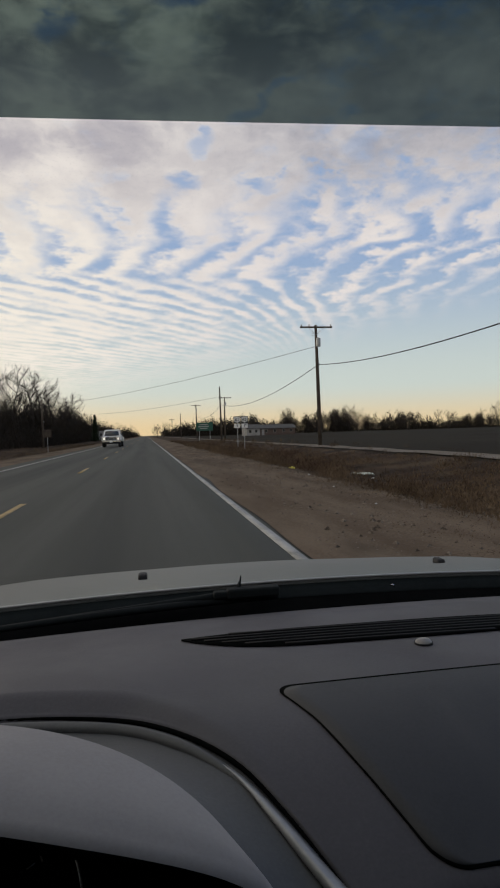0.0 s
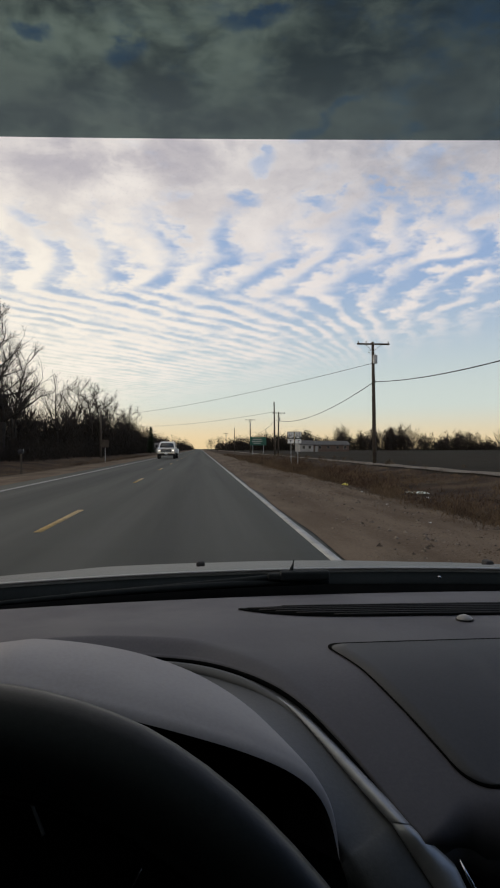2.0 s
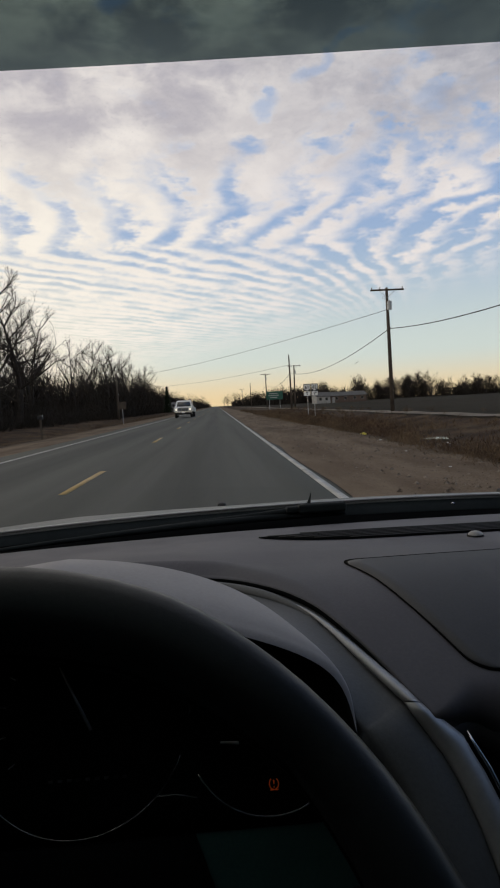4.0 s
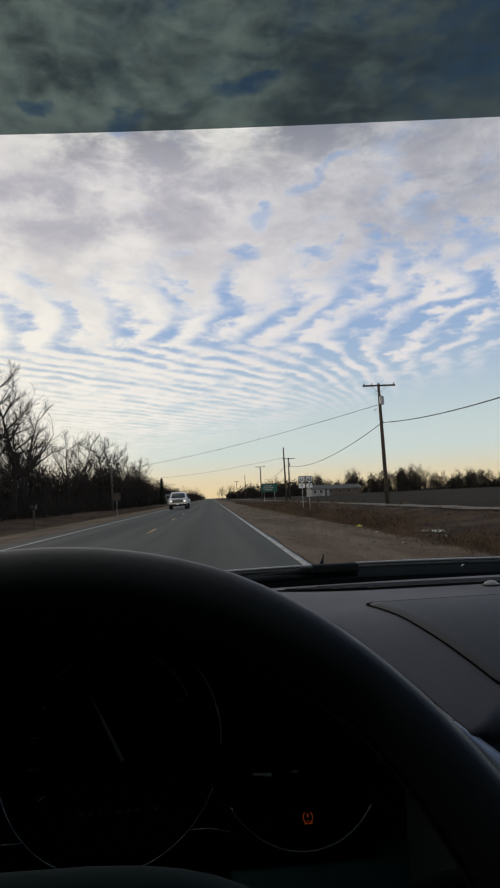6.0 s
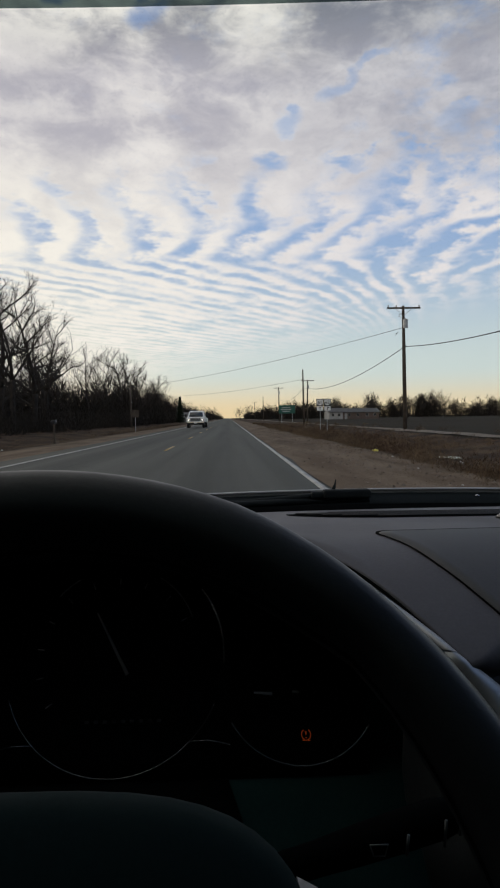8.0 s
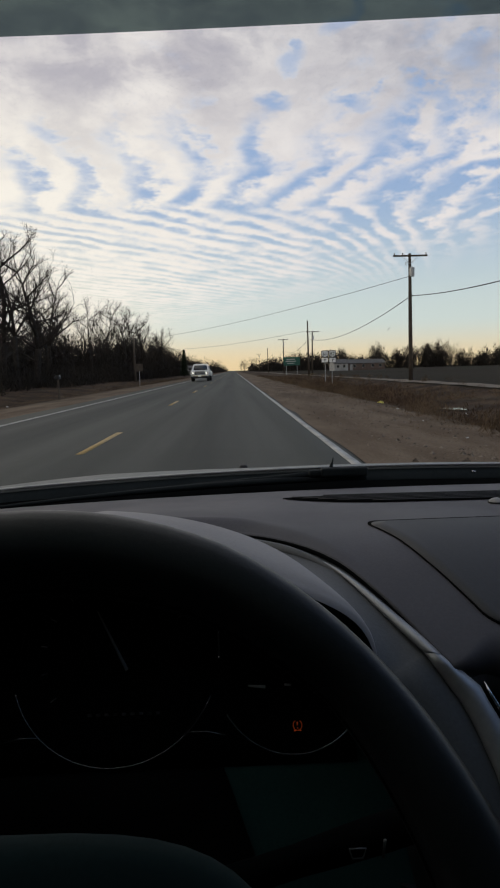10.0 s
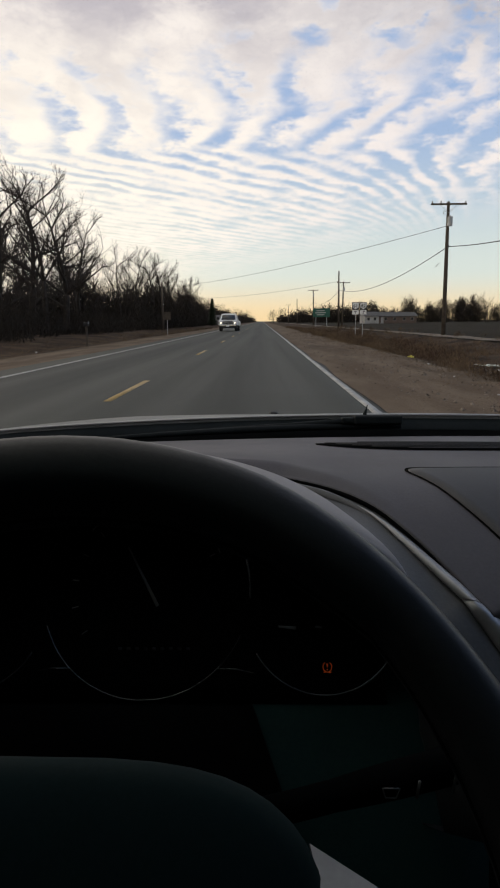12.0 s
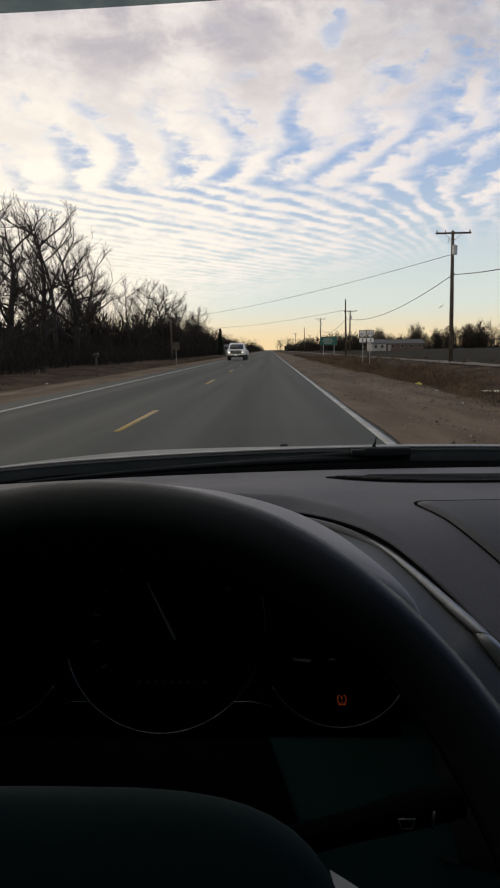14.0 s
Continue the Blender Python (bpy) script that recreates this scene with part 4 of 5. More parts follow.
# column shroud and wiper stalk
column = thing("steering_column", "black plastic steering column shroud with a wiper stalk", "steering column")
cv = []
for (k, rx, rz) in ((-0.035, 0.060, 0.048), (-0.08, 0.072, 0.052), (-0.16, 0.078, 0.055), (-0.235, 0.078, 0.055)):
    ctr = WC + WN * k
    cv.append([ctr + WX * (rx * math.cos(a)) + WU * (rz * math.sin(a)) for a in np.linspace(0, 2 * math.pi, 28)])
part("shroud", mesh_of("shroud", *sheet(cv)), BLACK_PLASTIC, column)
stalk_a, stalk_b = Vector((0.020, 0.318, 0.8465)), Vector((0.152, 0.330, 0.8765))
stalk = tube("stalk", [stalk_a.lerp(stalk_b, w) for w in np.linspace(0, 1, 8)], [0.0075, 0.0075, 0.007, 0.007, 0.008, 0.0085, 0.0085, 0.005], BLACK_PLASTIC, column, "black wiper stalk", sides=14)
stalk.data.materials[0] = GROOVE
for k, (x, ln) in enumerate(((0.114, 0.006), (0.131, 0.008), (0.138, 0.005))):
    p = stalk_a.lerp(stalk_b, (x - 0.02) / 0.13) + Vector((0, -0.0088, 0.001))
    tube("stalk_mark", [p + Vector((0, 0, -ln)), p + Vector((0.001, 0, ln * 0.5))], 0.0008, STALK_MARK, stalk, sides=5)
p = stalk_a.lerp(stalk_b, 0.63) + Vector((0, -0.0086, 0.0005))
tube("wiper_icon", [p + Vector((-0.004, 0, 0.003)), p + Vector((0.004, 0, 0.003)), p + Vector((0.0025, 0, -0.002)), p + Vector((-0.0025, 0, -0.002)), p + Vector((-0.004, 0, 0.003))], 0.0004, STALK_MARK, stalk, sides=5)

# windscreen with its dark band, the cowl panel, wiper and bonnet
def glass_point(s, y):
    """s: -1 to 1 across; y ahead."""
    half = 0.72 - 0.16 * (0.905 - y) / 0.9
    return (MID + s * half, y - 0.05 * s ** 4, 1.2512 - 0.5595 * (y - 0.358) - 0.01 * s ** 4)


def band_edge(s):
    return 0.3502 + 0.021 * abs(s)


screen = thing("windscreen", "clear windscreen with a dark tinted band along its top", "windscreen")
def inward(me):
    """Front faces towards the cabin."""
    if sum(p.normal.z for p in me.polygons) > 0:
        me.flip_normals()
    return me


part("clear_glass", inward(mesh_of("clear_glass", *sheet([[glass_point(s, 0.905 + (band_edge(s) + 0.0006 - 0.905) * w) for s in np.linspace(-1, 1, 41)] for w in np.linspace(0, 1, 12)]))), CLEAR, screen, "clear glass")
part("tint_band", inward(mesh_of("tint_band", *sheet([[glass_point(s, band_edge(s) + (0.045 - band_edge(s)) * w) for s in np.linspace(-1, 1, 41)] for w in np.linspace(0, 1, 9)]))), TINTED, screen, "dark blue-green tinted band")

fleck = bmesh.new()
for fx, fz, fr in ((0.1848, 0.0, 0.0010), (0.1856, 0.0011, 0.0006), (0.1842, -0.0012, 0.0007)):
    fy = 0.5840 - fz * 1.4
    bmesh.ops.create_icosphere(fleck, subdivisions=1, radius=fr, matrix=Matrix.Translation((fx, fy, 1.2512 - 0.5595 * (fy - 0.358) + 0.0006)) @ Matrix.Diagonal((0.8, 1.3, 0.4, 1)))
part("dirt_fleck", fleck, GROOVE, screen, "dried dark fleck stuck on the glass")


def bonnet_edge(x):
    v = x - 0.3
    return Vector((x, 0.959 - 0.152 * v * v, 0.945 - 0.075 * v * v - 0.012 * v))


part("cowl_panel", mesh_of("cowl_panel", *sheet([[(x, dash_far(x) + 0.003, dash_z(x, dash_far(x)) - 0.016) for x in np.linspace(-0.5, 1.1, 33)], [(x, dash_far(x) + 0.03, dash_z(x, dash_far(x)) - 0.026) for x in np.linspace(-0.5, 1.1, 33)], [bonnet_edge(x) + Vector((0, -0.03, -0.026)) for x in np.linspace(-0.5, 1.1, 33)], [bonnet_edge(x) + Vector((0, 0.004, -0.008)) for x in np.linspace(-0.5, 1.1, 33)]], 0.01)), GROOVE, car, "black plastic cowl below the windscreen")
hood_rows = []
for y, dz_, wide in ((0.0, 0.0, 0.76), (0.0012, 0.0010, 0.76), (0.003, 0.0014, 0.76), (0.02, 0.0, 0.76), (0.10, -0.010, 0.77), (0.22, -0.032, 0.77), (0.36, -0.056, 0.77), (0.54, -0.084, 0.76), (0.75, -0.13, 0.74), (0.92, -0.19, 0.70), (1.02, -0.27, 0.66)):
    row = []
    for s in np.linspace(-1, 1, 31):
        x = MID + s * wide
        e = bonnet_edge(MID + s * min(wide, 0.62))
        crown = 0.012 * (1 - abs(abs(s) - 0.62) * 3) if abs(abs(s) - 0.62) < 0.33 and y > 0.08 else 0
        row.append((x, e.y + y * (1 - 0.10 * s * s), e.z + dz_ - 0.05 * max(0, abs(s) - 0.7) ** 2 + crown * 0.5))
    hood_rows.append(row)
# A thin tube in the paler paint draws the highlight along the edge.
tube("bonnet_lip", [Vector(p) + Vector((0, -0.0006, 0.0022)) for p in hood_rows[0]], 0.0018, HOOD_EDGE_SHINE, car, "rolled rear edge of the bonnet, its highlight put into the paint", sides=8)
part("cowl_seal", mesh_of("cowl_seal", *sheet([[Vector(p) + Vector((0, dy_, dz_)) for p in hood_rows[0]] for dy_, dz_ in ((-0.002, -0.003), (-0.008, -0.011), (-0.014, -0.016))], 0.004)), SEAL, car, "dark rubber seal below the bonnet")
part("bonnet", mesh_of("bonnet", *sheet(hood_rows, 0.008)), HOOD_PAINT, car, "silver-beige painted bonnet")
for x, y, z in ((0.064, 1.178, 0.918), (0.577, 1.165, 0.913)):
    part("washer_nozzle", box(x, y, z - 0.002, 0.015, 0.024, 0.012, 0.004), BLACK_PLASTIC, car, "black washer nozzle")
wiper = thing("wiper", "black windscreen wiper resting along the glass", "wiper")
wp = [Vector((x, 0.922 - 0.17 * (x - 0.30) ** 2 - 0.002, 0.9385 - 0.055 * (x - 0.28) ** 2)) for x in np.linspace(-0.30, 0.236, 30)]
tube("blade", wp, [0.0022 + 0.0026 * min(1, k / 18) for k in range(30)], WIPER, wiper, sides=8)
tube("arm", [Vector((0.165, 0.917, 0.945)), Vector((0.14, 0.918, 0.943)), Vector((0.10, 0.919, 0.940)), Vector((-0.10, 0.895, 0.931))], [0.0046, 0.0042, 0.0038, 0.0032], WIPER, wiper, sides=10)
head = box(0.203, 0.914, 0.9475, 0.066, 0.017, 0.0125, 0.0028)
box(0.166, 0.915, 0.9465, 0.026, 0.013, 0.009, 0.0028, bm=head)
part("arm_head", head, WIPER, wiper, "blocky hinged head of the wiper arm")
tube("pin", [(0.1855, 0.920, 0.948), (0.1865, 0.921, 0.955), (0.1885, 0.922, 0.961), (0.1895, 0.922, 0.967)], [0.0036, 0.0026, 0.0011, 0.0007], WIPER, wiper, sides=8)
tube("hook", [(0.390, 0.926, 0.9385), (0.3925, 0.925, 0.9405), (0.3950, 0.925, 0.9395), (0.3945, 0.925, 0.9370)], [0.0007, 0.0011, 0.0011, 0.0006], CHROME, car, "small pale clip on the cowl", sides=6)

# the rest of the car closes the cabin round the camera
HALF = 0.90
for s in (-1, 1):
    x = MID + s * HALF
    prof = [(-2.75, 0.42), (-2.75, 0.86), (-1.9, 0.93), (0.62, 0.90), (0.95, 0.87), (1.75, 0.74), (1.96, 0.56), (1.94, 0.30), (1.72, 0.24)]

    def arch(yc):
        return [(yc + 0.37 * math.cos(a), 0.31 + 0.37 * math.sin(a)) for a in np.linspace(0.0, math.pi, 14)]
    prof += [(yc, z) for yc, z in [(1.70, 0.24)] + arch(1.30)] + [(0.90, 0.22), (-1.15, 0.22)] + arch(-1.55) + [(-1.95, 0.30)]
    n = len(prof)
    bulge = lambda z: 0.05 * (1 - ((z - 0.55) / 0.4) ** 2)
    vs = [(x + s * bulge(z), y, z) for y, z in prof] + [(x - s * 0.09, y, z) for y, z in prof]
    fs = [tuple(range(n)), tuple(range(2 * n - 1, n - 1, -1))] + [(i, (i + 1) % n, n + (i + 1) % n, n + i) for i in range(n)]
    me = mesh_of("body_side", vs, fs, False)
    part("body_side", me, HOOD_PAINT, car, "silver-beige body side")
    for pts, r in (([(x - s * 0.185, 0.80, 0.905), (x - s * 0.29, 0.40, 1.16), (x - s * 0.34, 0.02, 1.385)], 0.035), ([(x - s * 0.03, -0.45, 0.90), (x - s * 0.25, -0.50, 1.42)], 0.05), ([(x - s * 0.05, -1.75, 0.92), (x - s * 0.30, -1.15, 1.40)], 0.07)):
        tube("pillar", pts, r, HEADLINER, car, sides=8)
    tube("roof_rail", [(x - s * 0.34, 0.02, 1.385), (x - s * 0.27, -0.5, 1.43), (x - s * 0.30, -1.15, 1.40)], 0.035, HEADLINER, car, sides=8)
    part("side_window", mesh_of("side_window", *sheet([[(x - s * 0.06, 0.72, 0.92), (x - s * 0.04, -0.4, 0.92), (x - s * 0.05, -1.7, 0.92)], [(x - s * 0.30, 0.12, 1.37), (x - s * 0.26, -0.45, 1.41), (x - s * 0.30, -1.15, 1.39)]], 0.004, (s, 0, 0))), SIDE_GLASS, car)
    for y in (1.30, -1.55):
        wh = part("wheel", disc(x - s * 0.06, y, 0.315, 0.21, 0.18, 28, "X"), STEEL, car, "alloy road wheel")
        tagged(tube("tyre", [(x - s * 0.06, y + 0.262 * math.cos(a), 0.305 + 0.262 * math.sin(a)) for a in np.linspace(0, 2 * math.pi, 32, endpoint=False)], 0.062, TYRE, wh, "black rubber tyre", sides=12, closed=True, squash=1.6))
roof = [[(MID + s * (0.57 + 0.05 * (1 - abs(y + 0.5))), y, z - 0.04 * s * s) for s in np.linspace(-1, 1, 13)] for y, z in ((0.045, 1.425), (-0.15, 1.455), (-0.6, 1.475), (-1.15, 1.44))]
part("roof", mesh_of("roof", *sheet(roof, 0.04)), HEADLINER, car, "grey headliner under the roof")
part("rear_window", mesh_of("rear_window", *sheet([[(MID + s * 0.58, -1.15, 1.40) for s in (-1, 0, 1)], [(MID + s * 0.66, -1.85, 0.95) for s in (-1, 0, 1)]], 0.004)), SIDE_GLASS, car)
part("boot_lid", mesh_of("boot_lid", *sheet([[(MID + s * 0.84, y, z) for s in np.linspace(-1, 1, 9)] for y, z in ((-1.8, 0.95), (-2.3, 0.95), (-2.75, 0.90), (-2.82, 0.60), (-2.76, 0.32))], 0.02)), HOOD_PAINT, car)
part("front_end", mesh_of("front_end", *sheet([[(MID + s * w, y - 0.10 * s * s, z) for s in np.linspace(-1, 1, 15)] for y, z, w in ((1.97, 0.66, 0.72), (2.05, 0.56, 0.82), (2.07, 0.42, 0.86), (2.02, 0.24, 0.86))], 0.03, (0, -1, 0))), HOOD_PAINT, car)
part("floor_pan", box(MID, -0.6, 0.25, 1.62, 4.2, 0.06, 0.02), BLACK_PLASTIC, car)
part("firewall", box(MID, 0.84, 0.60, 1.6, 0.04, 0.62, 0.01), BLACK_PLASTIC, car)
for sx in (-0.345, 0.345):
    seat = thing("front_seat", "dark cloth front seat with a headrest", "car seat", "front seats")
    part("cushion", box(MID + sx, -0.42, 0.50, 0.50, 0.50, 0.18, 0.06), SEAT_CLOTH, seat)
    part("backrest", box(MID + sx, -0.74, 0.86, 0.48, 0.15, 0.66, 0.06, m=Matrix.Rotation(0.32, 4, "X")), SEAT_CLOTH, seat)
    part("headrest", box(MID + sx, -0.92, 1.26, 0.26, 0.10, 0.17, 0.04, m=Matrix.Rotation(0.25, 4, "X")), SEAT_CLOTH, seat)
    part("base", box(MID + sx, -0.45, 0.35, 0.40, 0.40, 0.16, 0.02), BLACK_PLASTIC, seat)


# ---------------------------------------------------------------- trees
def limb(store, p, d, length, r0, r1, rng, sides, segs, wander, rise=0.0):
    """Adds one crooked branch; returns its points and directions."""
    pts, dirs = [p.copy()], [d.copy()]
    for k in range(segs):
        d = (d + Vector((rng.uniform(-1, 1), rng.uniform(-1, 1), rng.uniform(-1, 1) + rise)) * wander).normalized()
        p = p + d * (length / segs)
        pts.append(p.copy())
        dirs.append(d.copy())
    radii = [r0 + (r1 - r0) * k / segs for k in range(segs + 1)]
    v, f = tube_data(pts, radii, sides)
    n = len(store[0])
    store[0].extend(v)
    store[1].extend([tuple(i + n for i in q_) for q_ in f if len(q_) == 4 or sides > 3])
    return pts, dirs


def spike(store, p, d, length, r, rng):
    """Adds one thin end twig."""
    a = d.cross(Vector((rng.uniform(-1, 1), rng.uniform(-1, 1), 0.3))).normalized()
    b = d.cross(a)
    n = len(store[0])
    store[0].extend([p + a * r, p + (b * 0.87 - a * 0.5) * r, p - (b * 0.87 + a * 0.5) * r, p + d * length])
    store[1].extend([(n, n + 1, n + 3), (n + 1, n + 2, n + 3), (n + 2, n, n + 3)])


def grow_tree(seed, high, trunk_r, spread, fork, levels=(7, 5, 4, 4), upright=0.25):
    rng = random.Random(seed)
    wood, twigs = ([], []), ([], [])
    trunk_pts, _ = limb(wood, Vector((0, 0, -0.15)), Vector((rng.uniform(-.05, .05), rng.uniform(-.05, .05), 1)), high * fork, trunk_r, trunk_r * 0.72, rng, 9, 6, 0.05)
    top = trunk_pts[-1]
    leader = limb(wood, top, Vector((0, 0, 1)), high * (0.9 - fork), trunk_r * 0.62, trunk_r * 0.10, rng, 7, 7, 0.16, 0.5)[0]
    starts = [(top, 0.0)] * 2 + [(trunk_pts[4], 0)] + [(leader[k], k / 7) for k in range(1, 7)]
    first = []
    for i in range(levels[0] + 2):
        base, w = starts[i % len(starts)]
        a = i * 2.4 + rng.uniform(-.4, .4)
        d = Vector((math.cos(a) * spread, math.sin(a) * spread, rng.uniform(0.35, 1.0))).normalized()
        ln = high * rng.uniform(0.26, 0.44) * (1 - 0.55 * w)
        first.append((limb(wood, base, d, ln, trunk_r * (0.42 - 0.22 * w), trunk_r * 0.11, rng, 6, 6, 0.095, upright), ln))
    first.append(((leader, None), high * 0.3))

    def side(parent, ln, count, level):
        pts, _ = parent
        n = len(pts)
        for j in range(count):
            k = min(n - 1, max(1, int(n * (0.25 + 0.75 * (j + rng.random()) / count))))
            axis = (pts[k] - pts[k - 1]).normalized()
            r = Vector((rng.uniform(-1, 1), rng.uniform(-1, 1), rng.uniform(-0.35, 0.9)))
            r = (r - axis * r.dot(axis)).normalized()
            d = (axis * 0.80 + r * 0.72 + Vector((0, 0, 0.14))).normalized()
            l2 = ln * rng.uniform(0.34, 0.60) * (1.15 - 0.45 * k / n)
            if level == 1:
                s = limb(wood, pts[k], d, l2, trunk_r * 0.13, trunk_r * 0.045, rng, 4, 4, 0.10, upright)
            elif level == 2:
                s = limb(twigs, pts[k], d, l2, trunk_r * 0.048, trunk_r * 0.022, rng, 3, 2, 0.14, upright)
            else:
                spike(twigs, pts[k], d, l2 * 1.25, max(trunk_r * 0.024, 0.007), rng)
            if level < 3:
                side(s, l2, levels[level + 1], level + 1)
    for s, ln in first:
        side(s, ln, levels[1], 1)
    return wood, twigs


def bare_tree(seed, high, trunk_r, spread, fork, levels, upright, label):
    t = thing("bare_tree", label, "tree", "bare trees along the road")
    wood, twigs = grow_tree(seed, high, trunk_r, spread, fork, levels, upright)
    part("trunk", mesh_of("trunk", *wood), BARK, t)
    part("crown", mesh_of("crown", *twigs), TWIG, t)
    return t


oak = bare_tree(3, 13.5, 0.36, 1.15, 0.28, (7, 7, 7, 8), 0.22, "leafless broad-crowned oak at the edge of the woods")
oak_b = bare_tree(11, 11.0, 0.28, 1.2, 0.30, (7, 7, 6, 8), 0.15, "leafless spreading tree at the edge of the woods")
tall = bare_tree(21, 15.0, 0.26, 0.62, 0.35, (9, 6, 5, 6), 0.35, "tall slender leafless tree by the road")
tall_b = bare_tree(34, 12.5, 0.20, 0.55, 0.32, (9, 6, 5, 6), 0.35, "slender leafless tree in the woods")
young = bare_tree(47, 8.5, 0.12, 0.8, 0.22, (8, 6, 5, 6), 0.3, "thin young leafless tree in the brush")


def plant(proto, x, y, turn, size=1.0, label=""):
    t = copy_thing(proto, pose(x, y, ground_z(x, y), 0, 0, turn) @ Matrix.Scale(size, 4))
    return tagged(t, label)


# the ones that stand out, then the woods behind
for i, (proto, x, y, s) in enumerate(((tall, -16.5, 36, 0.70), (oak, -18.5, 44, 0.86), (oak, -17.5, 56, 0.96), (oak_b, -20.5, 70, 1.1), (tall, -18.0, 62, 0.78),
                                      (tall_b, -18.5, 83, 0.9), (oak, -17.0, 98, 0.86), (tall, -17.5, 108, 0.84), (oak_b, -17.2, 124, 1.08), (tall_b, -15.6, 140, 0.9), (oak, -19.8, 54, 1.08), (tall, -17.2, 50, 0.84))):
    plant(proto, x, y, 40 + 83 * i, s)
rng = random.Random(5)
for i in range(58):
    y = 30 + i * 4.6 + rng.uniform(-2, 2)
    x = -20 - rng.random() ** 1.4 * 16
    plant((tall_b, young, oak_b, tall, young)[i % 5], x, y, rng.uniform(0, 360), rng.uniform(0.62, 0.88))
for i in range(20):
    y = 74 + i * 10.6 + rng.uniform(-2, 2)
    plant((oak_b, tall_b, oak)[i % 3], -23 - rng.random() * 12, y, rng.uniform(0, 360), rng.uniform(0.60, 0.92))
for i in range(26):
    y = 290 + i * 24 + rng.uniform(-6, 6)
    plant(young, -11 - rng.random() * 14, y, rng.uniform(0, 360), rng.uniform(0.75, 1.25))
for i, (x, y, s) in enumerate(((9, 330, 0.75), (16, 352, 0.7), (11, 395, 0.9), (24, 372, 0.8), (8, 440, 0.8), (18, 460, 0.9), (30, 430, 0.8), (9, 520, 0.9), (7, 600, 1.0), (40, 235, 0.72), (61, 262, 0.9), (74, 255, 0.75), (88, 250, 0.9), (116, 262, 0.8), (48, 300, 0.8), (132, 255, 0.7))):
    plant((young, oak_b, young, tall_b)[i % 4], x, y, 57 * i, s * (1.3 if i % 2 == 0 else 1.0))
for i in range(16):
    x = 44 + i * 13.5 + rng.uniform(-5, 5)
    plant((oak_b, young, tall_b)[i % 3], x, 312 + rng.uniform(-10, 12), rng.uniform(0, 360), rng.uniform(0.75, 1.15) * (1.5 if i % 3 == 1 else 1.05))
# the five models themselves stand in the woods
for proto, x, y in ((oak, -27, 66), (oak_b, -28, 90), (tall, -24, 120), (tall_b, -25, 150), (young, -22, 175)):
    proto.matrix_basis = pose(x, y, ground_z(x, y), 0, 0, 30)


def twig_cloud(name, spots, rng, material, label, category):
    """A dense tangle of thin upright stems; spots: (x, y, base, radius, height, count, width)."""
    n = sum(s[5] for s in spots)
    verts, faces = np.zeros((n * 3, 3)), np.arange(n * 3).reshape(-1, 3)
    k = 0
    for x, y, z, r, h, c, w in spots:
        a, rad = rng.uniform(0, 2 * np.pi, c), r * np.sqrt(rng.uniform(0, 1, c))
        hz = h * rng.uniform(0.0, 0.86, c) ** 1.1 * (1 - 0.5 * (rad / r) ** 2)
        base = np.stack([x + rad * np.cos(a), y + rad * np.sin(a), z + hz], 1)
        lean = np.stack([rng.normal(0, 0.38, c), rng.normal(0, 0.38, c), rng.uniform(0.5, 1.0, c)], 1)
        tip = base + lean * (h * rng.uniform(0.10, 0.26, c))[:, None]
        t = rng.uniform(0, np.pi, c)
        off = np.stack([np.cos(t), np.sin(t), np.zeros(c)], 1) * (w * rng.uniform(0.5, 1.3, c))[:, None]
        verts[k:k + 3 * c] = np.stack([base - off, base + off, tip], 1).reshape(-1, 3)
        k += 3 * c
    me = bpy.data.meshes.new(name)
    me.from_pydata(verts.tolist(), [], faces.tolist())
    return tagged(part(name, me, material), label, category, kind="stuff")


nr = np.random.RandomState(4)
spots = []
for i in range(150):
    y = 26 + 2.0 * i + nr.uniform(-1, 1)
    x = -15.5 - abs(nr.normal(0, 3.5))
    near = y < 80
    swell = 0.55 + 0.9 * max(0.0, noise.noise(Vector((3.0, y * 0.075, 0.5))) + 0.35)
    spots.append((x, y, ground_z(x, y) - 0.05, nr.uniform(1.6, 2.8), nr.uniform(1.4, 5.8) * swell * (0.72 if near else 1.3), 760 if near else 1000, 0.038 if near else 0.05))
for i in range(70):
    y = 34 + 4.2 * i
    x = -25 - nr.uniform(0, 7)
    swell = 0.5 + 0.95 * max(0.0, noise.noise(Vector((7.0, y * 0.055, 2.5))) + 0.4)
    spots.append((x, y, ground_z(x, y) - 0.05, 3.4, nr.uniform(4.4, 8.6) * swell * (0.8 if y < 80 else 1.4), 1000, 0.10))
twig_cloud("undergrowth", spots, nr, BRUSH, "dense dark leafless brush under the trees", "undergrowth")
spots = []
for i in range(620):
    x = 30 + i * 1.05 + nr.uniform(-1.5, 1.5)
    y = 330 + nr.uniform(-12, 30) + 0.05 * x
    h = 5.5 + 9.0 * max(0.0, 0.42 + noise.noise(Vector((x * 0.055, 1.5, 4.0))) + 0.5 * noise.noise(Vector((x * 0.19, 6.5, 4.0)))) + nr.uniform(-1.5, 1.5)
    spots.append((x, y, 0.0, nr.uniform(2.0, 4.0), h, 330, 0.12))
for i in range(60):
    x = 14 + nr.uniform(0, 40)
    y = 360 + nr.uniform(0, 200)
    spots.append((x, y, 0.0, nr.uniform(2.5, 4.5), nr.uniform(5, 10), 240, 0.2))
for i in range(70):
    x = -12 - nr.uniform(0, 25)
    y = 320 + 9 * i
    spots.append((x, y, 0.0, 4.5, nr.uniform(4, 8), 220, 0.22))
twig_cloud("far_woods", spots, nr, BRUSH, "far line of leafless woods beyond the field", "woods")
spots = []
